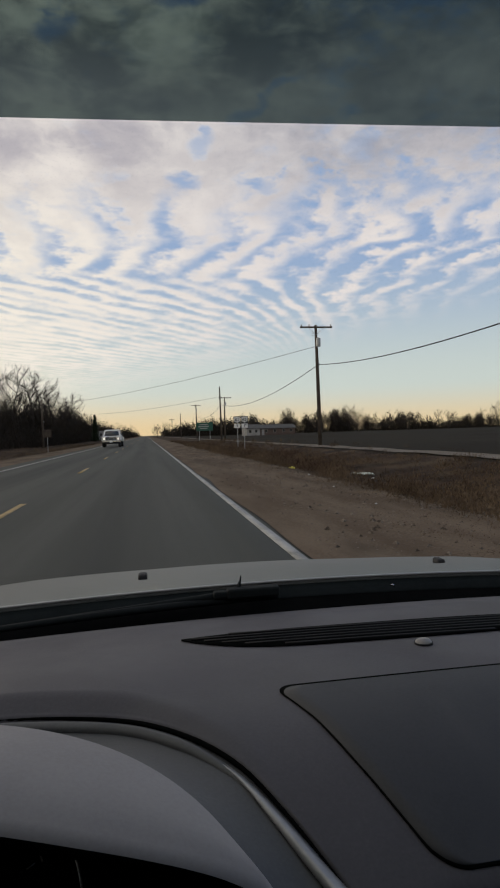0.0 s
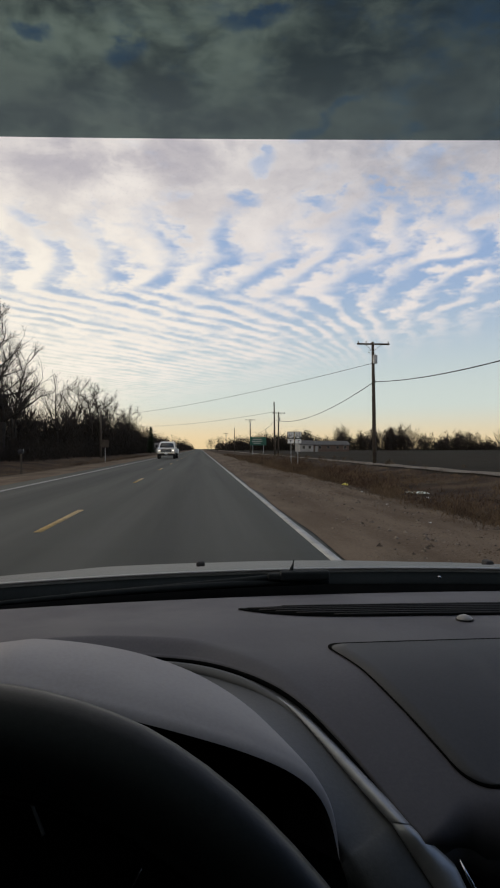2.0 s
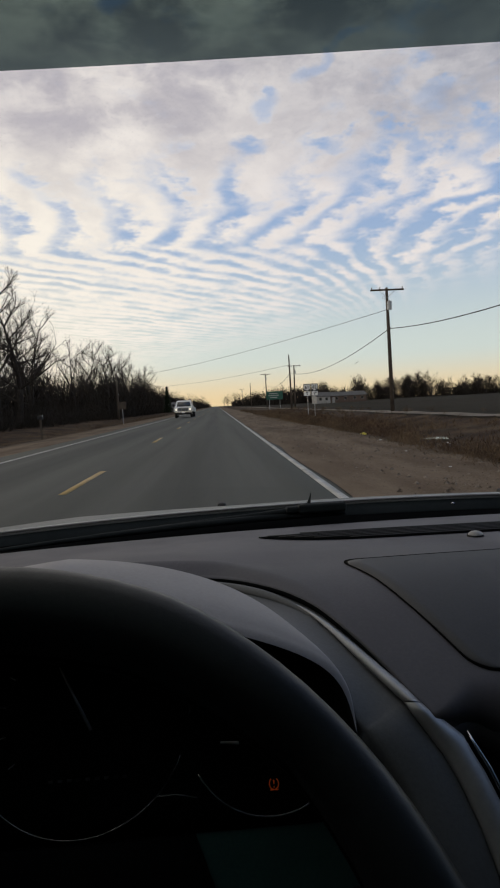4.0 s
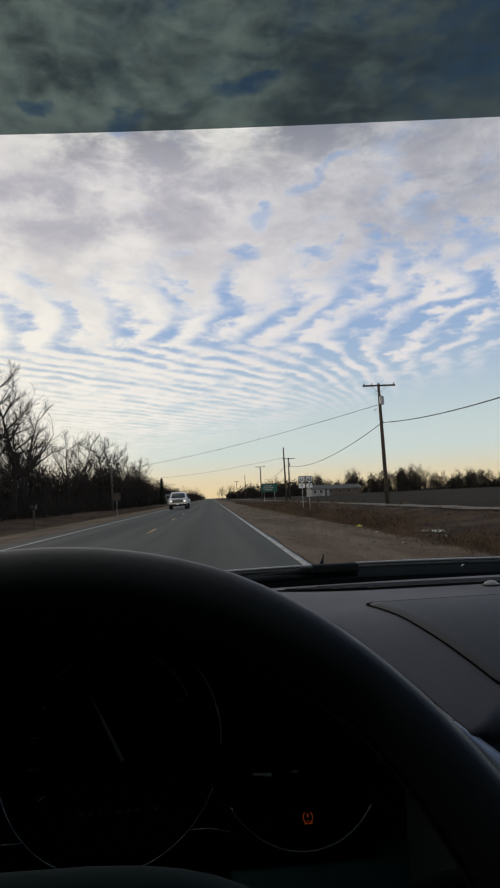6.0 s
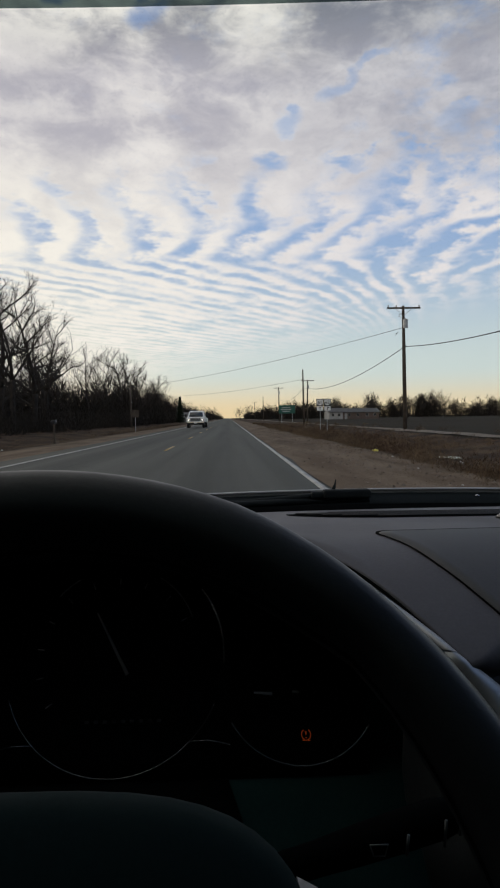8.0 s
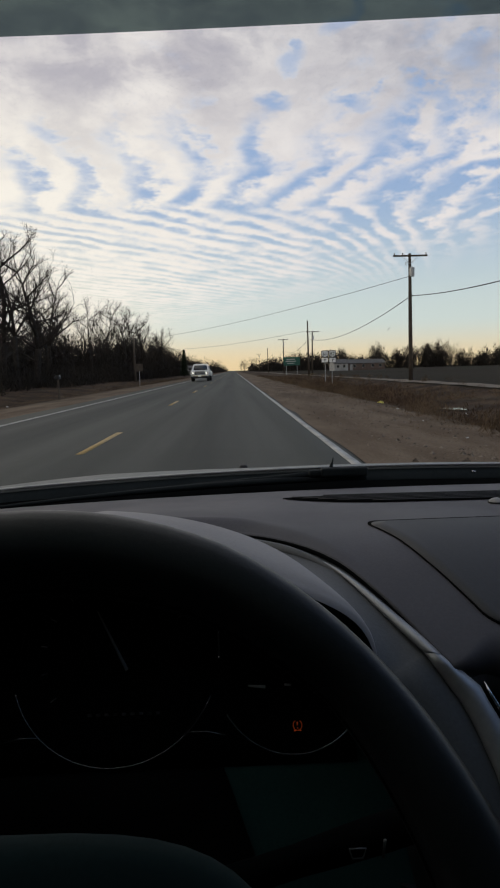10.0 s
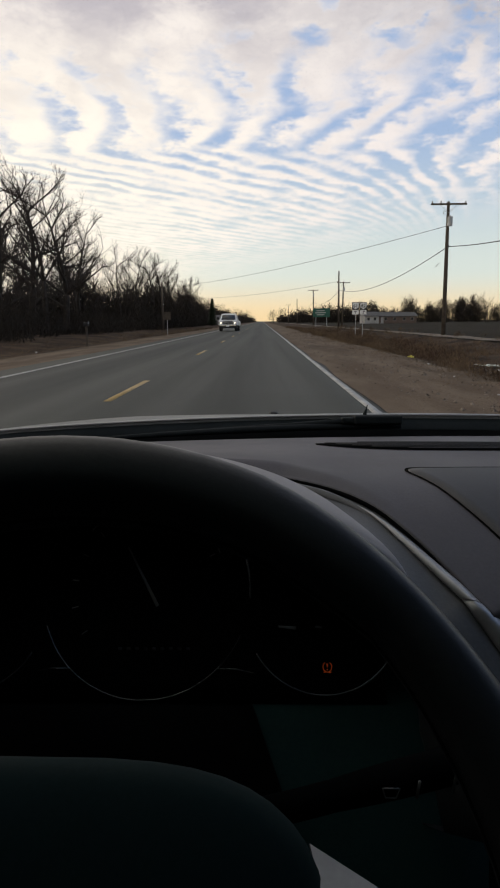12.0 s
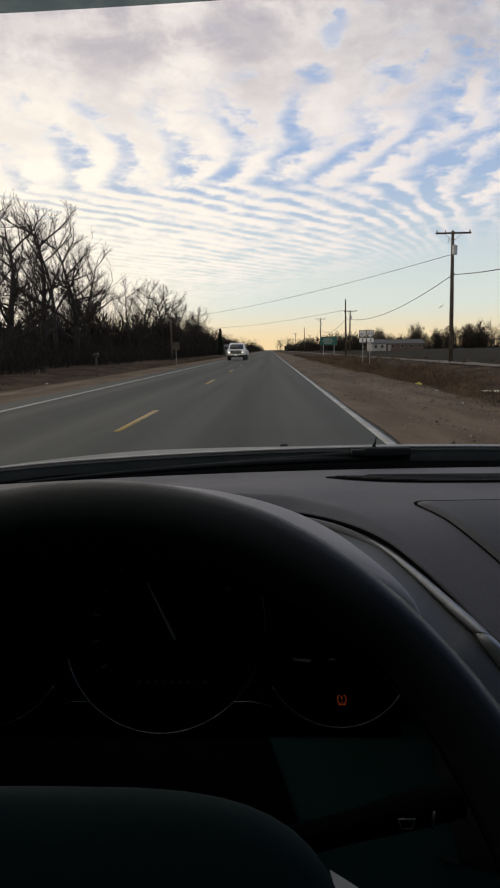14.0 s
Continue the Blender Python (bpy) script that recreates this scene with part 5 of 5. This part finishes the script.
for i in range(4600):
    y = 5 + 110 * nr.uniform(0, 1) ** 1.5
    x = 4.3 + abs(nr.normal(0.2, 3.2))
    if noise.noise(Vector((x * 0.55, y * 0.16, 8.0))) < nr.uniform(-0.28, 0.10):
        continue
    if 13 < y < 23 and 0.33 < x / y < 0.42 and x > 5.3:      # bare wet ground about the puddles
        continue
    spots.append((x, y, ground_z(x, y), nr.uniform(0.15, 0.55), nr.uniform(0.12, 0.62), 56, 0.007 + 0.0003 * y))
for i in range(420):
    y = 12 + 110 * nr.uniform(0, 1)
    x = -9.2 - abs(nr.normal(0.3, 2.6))
    spots.append((x, y, ground_z(x, y), nr.uniform(0.2, 0.6), nr.uniform(0.15, 0.5), 36, 0.008 + 0.0002 * y))
for i in range(900):
    y = 5 + 60 * nr.uniform(0, 1) ** 1.4
    x = 4.7 - abs(nr.normal(0, 0.9))
    if x > 1.9:
        spots.append((x, y, ground_z(x, y) + 0.06, nr.uniform(0.05, 0.22), nr.uniform(0.03, 0.09), 14, 0.006 + 0.0002 * y))
twig_cloud("dry_grass", spots, nr, STRAW, "tufts of dry straw-coloured grass in the ditches", "grass")
spots = []
for i in range(170):
    y = 9 + 75 * nr.uniform(0, 1) ** 1.3
    x = 5.6 + abs(nr.normal(0, 2.4))
    if noise.noise(Vector((x * 0.4, y * 0.12, 5.0))) > 0.02 and not (13 < y < 23 and 0.33 < x / y < 0.42):
        spots.append((x, y, ground_z(x, y), nr.uniform(0.25, 0.7), nr.uniform(0.35, 0.85), 110, 0.007 + 0.0003 * y))
twig_cloud("ditch_weeds", spots, nr, WEED, "clumps of dead brown weeds in the ditch", "weeds")


def conifer(x, y, high):
    t = thing("cedar", "small dark evergreen cedar by the roadside", "tree", at=(x, y, ground_z(x, y)))
    tube("trunk", [(0, 0, -0.1), (0, 0, high * 0.9)], [0.12, 0.02], BARK, t)
    r2 = np.random.RandomState(int(high * 10))
    c = 2600
    hz = high * (0.05 + 0.93 * r2.uniform(0, 1, c) ** 1.25)
    rad = high * 0.19 * (1.02 - hz / high) ** 0.8 * r2.uniform(0.3, 1.1, c)
    a = r2.uniform(0, 2 * np.pi, c)
    base = np.stack([rad * np.cos(a), rad * np.sin(a), hz], 1)
    out = np.stack([np.cos(a), np.sin(a), np.full(c, 0.9)], 1) * r2.uniform(0.15, 0.45, c)[:, None]
    off = np.stack([-np.sin(a), np.cos(a), np.zeros(c)], 1) * 0.07
    me = bpy.data.meshes.new("foliage")
    me.from_pydata(np.stack([base - off, base + off, base + out], 1).reshape(-1, 3).tolist(), [], np.arange(c * 3).reshape(-1, 3).tolist())
    part("foliage", me, EVERGREEN, t)


conifer(-13.0, 165, 7.0)

# ---------------------------------------------------------------- poles and wires
def utility_pole(x, y, high, arm=True, lean=0.0, label="weathered wooden utility pole beside the ditch"):
    t = thing("utility_pole", label, "utility pole", "utility poles", at=(x, y, ground_z(x, y)), turn=0)
    tube("post", [(0, 0, -0.3), (lean * 0.5, 0, high * 0.5), (lean, 0, high)], [0.165, 0.14, 0.10], POLE_WOOD, t, sides=12)
    if arm:
        part("crossarm", box(lean, -0.14, high - 0.18, 2.5, 0.10, 0.12, 0.012), POLE_WOOD, t)
        for k in (-1, 1):
            bar("brace", (lean + k * 0.62, -0.15, high - 0.22), (lean, -0.12, high - 0.75), 0.03, 0.03, STEEL, t)
        for k in (-1.15, -0.55, 1.15):
            part("insulator", disc(lean + k, -0.14, high - 0.05, 0.045, 0.14, 10, "Z"), PORCELAIN, t)
        can = part("transformer", disc(lean + 0.10, -0.28, high - 1.35, 0.17, 0.62, 16, "Z"), STEEL, t, "small grey transformer can")
        part("bushing", disc(lean + 0.10, -0.28, high - 1.0, 0.03, 0.12, 8, "Z"), PORCELAIN, can)
        tube("cutout", [(lean - 0.18, -0.2, high - 0.7), (lean - 0.34, -0.2, high - 0.62), (lean - 0.38, -0.2, high - 0.82), (lean - 0.22, -0.2, high - 0.86)], 0.018, PORCELAIN, t, sides=6)
    else:
        part("insulator", disc(lean, 0, high + 0.08, 0.04, 0.18, 10, "Z"), PORCELAIN, t)
        for z in (high - 1.7,):
            part("bracket", box(lean - 0.12, 0, z, 0.10, 0.06, 0.10, 0.01), STEEL, t)
    part("clamp", box(lean * 0.6 + 0.12, -0.02, high - 3.0, 0.10, 0.10, 0.14, 0.01), STEEL, t)
    return t


POLES = [(12.0, -4.0, 8.9, False), (13.2, 46.0, 9.2, True), (12.6, 104, 9.0, False), (13.0, 160, 8.8, True), (12.5, 225, 8.8, False), (12.5, 300, 8.8, True)]
for x, y, h, armed in POLES:
    utility_pole(x, y, h, armed, -0.12, "weathered wooden utility pole with a crossarm and transformer" if armed else "plain weathered wooden utility pole")
utility_pole(-13.5, 86, 6.5, False, 0.0, "slim wooden post among the roadside trees")
utility_pole(15.2, 120, 8.2, True, 0.1, "second wooden pole near the sign")


def cable(a, b, sag, thick, label, n=40):
    pts = []
    for k in range(n + 1):
        w = k / n
        p = Vector(a).lerp(Vector(b), w)
        p.z -= sag * 4 * w * (1 - w)
        pts.append(p)
    return tagged(tube("overhead_cable", pts, thick, WIRE, None, sides=5), label, "cable", "overhead cables")


tops = [(x + 0.0, y, h - 3.0 + ground_z(x, y)) for x, y, h, _ in POLES]
for a, b in zip(tops, tops[1:]):
    cable(a, b, 1.25, 0.028, "thick black telephone cable between the poles")
highs = [(x - 0.1, y, h - 1.6 + ground_z(x, y)) for x, y, h, _ in POLES]
cable(highs[1], (-21, 118, 7.2), 0.9, 0.018, "thin service wire crossing high over the road")
cable(highs[2], (-20, 176, 7.5), 0.8, 0.022, "thin wire crossing far over the road")

# ---------------------------------------------------------------- road signs
def lettering(name, body, size, at, turn, material, parent):
    cu = bpy.data.curves.new(name, "FONT")
    cu.body, cu.size, cu.extrude = body, size, 0.004
    cu.align_x, cu.align_y = "CENTER", "CENTER"
    cu.offset = size * 0.022
    cu.materials.append(material)
    tmp = bpy.data.objects.new("tmp", cu)
    scene.collection.objects.link(tmp)
    me = bpy.data.meshes.new_from_object(tmp.evaluated_get(bpy.context.evaluated_depsgraph_get()))
    bpy.data.objects.remove(tmp)
    ob = part(name, me, material, parent)
    ob.matrix_basis = pose(*at, 90, 0, turn)
    return ob


routes = thing("route_sign", "pair of black and white route markers on two posts", "road sign", at=(8.3, 54, ground_z(8.3, 54)))
for x, txt in ((-0.33, "61"), (0.33, "62")):
    plate = part("plate", box(x, 0, 2.75, 0.62, 0.012, 0.62, 0.004), SIGN_BLACK, routes)
    part("shield", mesh_of("shield", *[([(x + px_ * 0.27, -0.010, 2.75 + pz * 0.27) for px_, pz in ((-0.9, 1), (-0.45, 0.86), (0, 1), (0.45, 0.86), (0.9, 1), (1, 0.3), (0.86, -0.5), (0, -1), (-0.86, -0.5), (-1, 0.3))]), [tuple(range(10))]], False), SIGN_WHITE, plate)
    lettering("number", txt, 0.40, (x, -0.016, 2.745), 0, SIGN_BLACK, plate)
    sub = part("arrow_plate", box(x, 0, 2.22, 0.54, 0.012, 0.36, 0.004), SIGN_WHITE, routes)
    part("arrow", box(x, -0.010, 2.20, 0.05, 0.008, 0.20), SIGN_BLACK, sub)
    part("arrow_head", box(x + (0.07 if x > 0 else 0), -0.010, 2.30, 0.18, 0.008, 0.06), SIGN_BLACK, sub)
    part("post", box(x * 0.9, 0.03, 1.3, 0.05, 0.04, 3.4), STEEL, routes)
guide = thing("guide_sign", "green highway guide sign on two steel posts", "road sign", at=(12.0, 128, ground_z(12.0, 128)))
board = part("board", box(0, 0, 2.75, 3.4, 0.03, 1.7, 0.01), SIGN_GREEN, guide)
for z, w in ((3.15, 1.7), (2.75, 2.2), (2.35, 1.5)):
    part("text_bar", box(-0.2, -0.022, z, w, 0.006, 0.13), LITTER, board)
for x in (-1.1, 1.1):
    part("post", box(x, 0.05, 1.5, 0.09, 0.09, 3.9), STEEL, guide)
back = thing("sign_back", "grey back of a square sign on a post", "road sign", at=(-9.3, 62, ground_z(-9.3, 62)))
part("plate", box(0, 0, 1.85, 0.75, 0.012, 0.75, 0.004), POLE_WOOD, back)
part("post", box(0, 0.03, 1.0, 0.05, 0.05, 2.4), STEEL, back)
mail = thing("mailbox", "dark rounded mailbox on a post by a drive", "mailbox", at=(-9.2, 33, ground_z(-9.2, 33)))
part("post", box(0, 0, 0.5, 0.09, 0.09, 1.2), POLE_WOOD, mail)
part("box", box(0, 0, 1.18, 0.24, 0.46, 0.22, 0.07, seg=4), BLACK_PLASTIC, mail)
part("flag", box(0.13, -0.05, 1.27, 0.01, 0.05, 0.14), STEEL, mail)

# ---------------------------------------------------------------- the low house beyond the field
house = thing("house", "low white-sided house with a long brick wing and grey roof", "house", at=(43, 225, 0.05), turn=4)


def gable(x0, x1, y0, y1, eave, ridge, wall, parent, over=0.4):
    part("wall", box((x0 + x1) / 2, (y0 + y1) / 2, eave / 2, x1 - x0, y1 - y0, eave), wall, parent)
    ym = (y0 + y1) / 2
    v, f = sheet([[(x0 - over, y0 - over, eave - 0.1), (x1 + over, y0 - over, eave - 0.1)], [(x0 - over, ym, ridge), (x1 + over, ym, ridge)], [(x0 - over, y1 + over, eave - 0.1), (x1 + over, y1 + over, eave - 0.1)]], 0.15)
    part("roof", mesh_of("roof", v, f, False), SHINGLE, parent)
    for x in (x0, x1):
        part("gable_wall", mesh_of("gable_wall", [(x, y0, eave - 0.02), (x, y1, eave - 0.02), (x, ym, ridge - 0.1), (x + 0.08, y0, eave - 0.02), (x + 0.08, y1, eave - 0.02), (x + 0.08, ym, ridge - 0.1)], [(0, 1, 2), (5, 4, 3), (0, 2, 5, 3), (1, 4, 5, 2), (0, 3, 4, 1)], False), wall, parent)


gable(-7.5, -2.6, -4, 4, 2.7, 4.1, SIDING, house)
gable(-2.4, 11.0, -3.2, 4, 2.6, 3.9, BRICKWORK, house)
for x, y in ((-6.2, -4), (-4.0, -4), (0.0, -3.2), (3.2, -3.2), (6.6, -3.2), (9.4, -3.2)):
    w = part("window", box(x, y - 0.03, 1.55, 1.0, 0.06, 1.1), SIDING, house)
    part("pane", box(x, y - 0.07, 1.55, 0.86, 0.02, 0.96), DARK_GLASS, w)
part("door", box(-1.2, -3.24, 1.05, 0.95, 0.08, 2.1), SIDING, house)
shed = thing("shed", "small pale metal shed beyond the cedar", "shed", at=(-12.9, 196, 0.05))
gable(-2.2, 2.2, -3, 3, 2.2, 3.0, SIDING, shed, 0.2)

# ---------------------------------------------------------------- oncoming pickup
def pickup(x, y):
    t = thing("pickup_truck", "white crew-cab pickup truck with a dark grille, facing the camera", "pickup truck", at=(x, y, 0.0))
    side_prof = [(-2.95, 0.62), (-2.98, 0.95), (-2.85, 1.12), (-1.55, 1.22), (-0.85, 1.86), (-0.45, 1.95), (1.05, 1.95), (1.28, 1.30), (3.05, 1.28), (3.10, 0.62)]
    n = len(side_prof)

    def wide(z):
        return 0.98 if z < 1.3 else 0.98 - (z - 1.3) * 0.30
    vs = [(-wide(z), y_, z) for y_, z in side_prof] + [(wide(z), y_, z) for y_, z in side_prof]
    bm = bmesh.new()
    ring_a = [bm.verts.new(v_) for v_ in vs[:n]]
    ring_b = [bm.verts.new(v_) for v_ in vs[n:]]
    bm.faces.new(ring_a)
    bm.faces.new(ring_b[::-1])
    for i in range(n):
        bm.faces.new((ring_a[i], ring_b[i], ring_b[(i + 1) % n], ring_a[(i + 1) % n]))
    bmesh.ops.bevel(bm, geom=list(bm.edges), offset=0.05, segments=2, affect="EDGES")
    body = part("body", bm, TRUCK_WHITE, t)
    part("bed", box(0, 2.15, 1.27, 1.7, 1.55, 0.06, 0.01), BLACK_PLASTIC, t)
    v, f = sheet([[(-0.80, -1.50, 1.275), (0, -1.56, 1.275), (0.80, -1.50, 1.275)], [(-0.70, -0.93, 1.80), (0, -0.98, 1.81), (0.70, -0.93, 1.80)]], 0.02, (0, 1, -0.4))
    part("windscreen", mesh_of("truck_screen", v, f), DARK_GLASS, t, "dark reflecting windscreen")
    for s in (-1, 1):
        v, f = sheet([[(s * 0.985, -1.12, 1.34), (s * 0.985, 1.05, 1.34)], [(s * 0.83, -0.68, 1.84), (s * 0.83, 0.98, 1.84)]], 0.02, (-s, 0, 0))
        part("side_window", mesh_of("truck_side", v, f), DARK_GLASS, t)
        part("door_pillar", box(s * 0.92, 0.08, 1.58, 0.08, 0.09, 0.55, m=Matrix.Rotation(-s * 0.29, 4, "Y")), TRUCK_WHITE, t)
        mir = part("mirror", box(s * 1.20, -0.98, 1.42, 0.20, 0.12, 0.30, 0.03), BLACK_PLASTIC, t)
        bar("mirror_arm", (s * 0.95, -0.95, 1.36), (s * 1.15, -0.97, 1.40), 0.05, 0.05, BLACK_PLASTIC, mir)
        lamp = part("headlight", box(s * 0.76, -2.96, 0.93, 0.34, 0.10, 0.24, 0.03), LAMP_GLASS, t)
        part("bulb", disc(s * 0.76, -3.015, 0.93, 0.07, 0.02, 14, "Y"), HEADLIGHT, lamp)
        part("rear_fender", box(s * 1.08, 2.0, 0.86, 0.26, 1.25, 0.55, 0.12, seg=3), TRUCK_WHITE, t, "flared dual-wheel fender")
        for y_, xo in ((-2.0, 0.86), (2.0, 0.98)):
            wh = part("wheel", disc(s * xo, y_, 0.40, 0.22, 0.27, 20, "X"), STEEL, t)
            tube("tyre", [(s * xo, y_ + 0.30 * math.cos(a), 0.40 + 0.30 * math.sin(a)) for a in np.linspace(0, 2 * math.pi, 24, endpoint=False)], 0.10, TYRE, wh, sides=10, closed=True, squash=1.5)
    gr = part("grille", box(0, -2.98, 0.94, 1.12, 0.07, 0.34, 0.02), BLACK_PLASTIC, t, "dark grille in a chrome frame")
    for z in (0.84, 0.91, 0.98, 1.05):
        part("grille_bar", box(0, -3.02, z, 1.06, 0.02, 0.022), CHROME if z > 1.0 else STEEL, gr)
    part("bumper", box(0, -3.06, 0.66, 2.0, 0.16, 0.20, 0.04), CHROME, t, "chrome front bumper")
    part("valance", box(0, -3.0, 0.48, 1.8, 0.12, 0.20, 0.03), BLACK_PLASTIC, t)
    part("number_plate", box(0, -3.15, 0.60, 0.32, 0.012, 0.16), PLATE, t)
    part("underside", box(0, 0.1, 0.52, 1.5, 5.6, 0.16), BLACK_PLASTIC, t)
    for k in (-0.5, -0.25, 0, 0.25, 0.5):
        part("roof_lamp", box(k, -0.42, 1.965, 0.10, 0.08, 0.03, 0.01), LAMP_GLASS, t)


pickup(-3.72, 72)

# ---------------------------------------------------------------- litter and stones
rng = random.Random(8)
for i, (x, y, s, yellow) in enumerate(((7.2, 19.0, 0.22, False), (5.6, 23.5, 0.42, True), (3.6, 9.4, 0.07, False), (5.2, 12.5, 0.10, False), (4.4, 16.5, 0.09, False), (6.1, 30, 0.22, False), (3.9, 12.6, 0.06, False), (-9.4, 26, 0.16, False), (4.9, 8.4, 0.07, False))):
    bm = bmesh.new()
    bmesh.ops.create_icosphere(bm, subdivisions=2, radius=s * 0.34)
    for v_ in bm.verts:
        v_.co *= 1 + 0.45 * noise.noise(v_.co * (4 / s) + Vector((i, 0, 0)))
        v_.co.z = max(v_.co.z * 0.45, -0.02)
    ob = part("litter_scrap", bm, LITTER_YELLOW if yellow else LITTER)
    ob.matrix_basis = pose(x, y, ground_z(x, y) + (0.07 if x < 4.7 else 0.04), 0, 0, 40 * i)
    tagged(ob, "crumpled yellow plastic scrap in the grass" if yellow else "scrap of pale paper litter on the verge", "litter", "litter scraps")
stone_v, stone_f = [], []
for i in range(16000):
    x, y = 1.75 + 3.3 * rng.random() ** 0.8, 4 + 50 * rng.random() ** 1.4
    s = rng.uniform(0.006, 0.026) * (2.6 if rng.random() < 0.06 else 1.0)
    z = ground_z(x, y) + 0.056
    k = len(stone_v)
    a = rng.uniform(0, 6)
    stone_v += [(x + s * math.cos(a + j * 2.09), y + s * math.sin(a + j * 2.09), z) for j in range(3)] + [(x, y, z + s * 0.8)]
    stone_f += [(k, k + 1, k + 3), (k + 1, k + 2, k + 3), (k + 2, k, k + 3)]
for i in range(2600):
    x, y = 3.0 + abs(rng.gauss(0, 1.2)), 4.5 + 46 * rng.random() ** 1.3
    if noise.noise(Vector((x * 0.5, y * 0.25, 2.0))) < -0.05:
        continue
    s = rng.uniform(0.012, 0.044)
    z = ground_z(x, y) + (0.050 if x < 4.6 else 0.015)
    k, a = len(stone_v), rng.uniform(0, 6)
    stone_v += [(x + s * rng.uniform(0.7, 1.3) * math.cos(a + j * 1.2566), y + s * rng.uniform(0.7, 1.3) * math.sin(a + j * 1.2566), z) for j in range(5)] + [(x + s * rng.uniform(-0.3, 0.3), y, z + s * rng.uniform(0.4, 0.8))]
    stone_f += [(k + j, k + (j + 1) % 5, k + 5) for j in range(5)]
tagged(part("gravel", mesh_of("gravel", stone_v, stone_f, False), STONE), "loose stones scattered on the dirt shoulder", "gravel", kind="stuff")
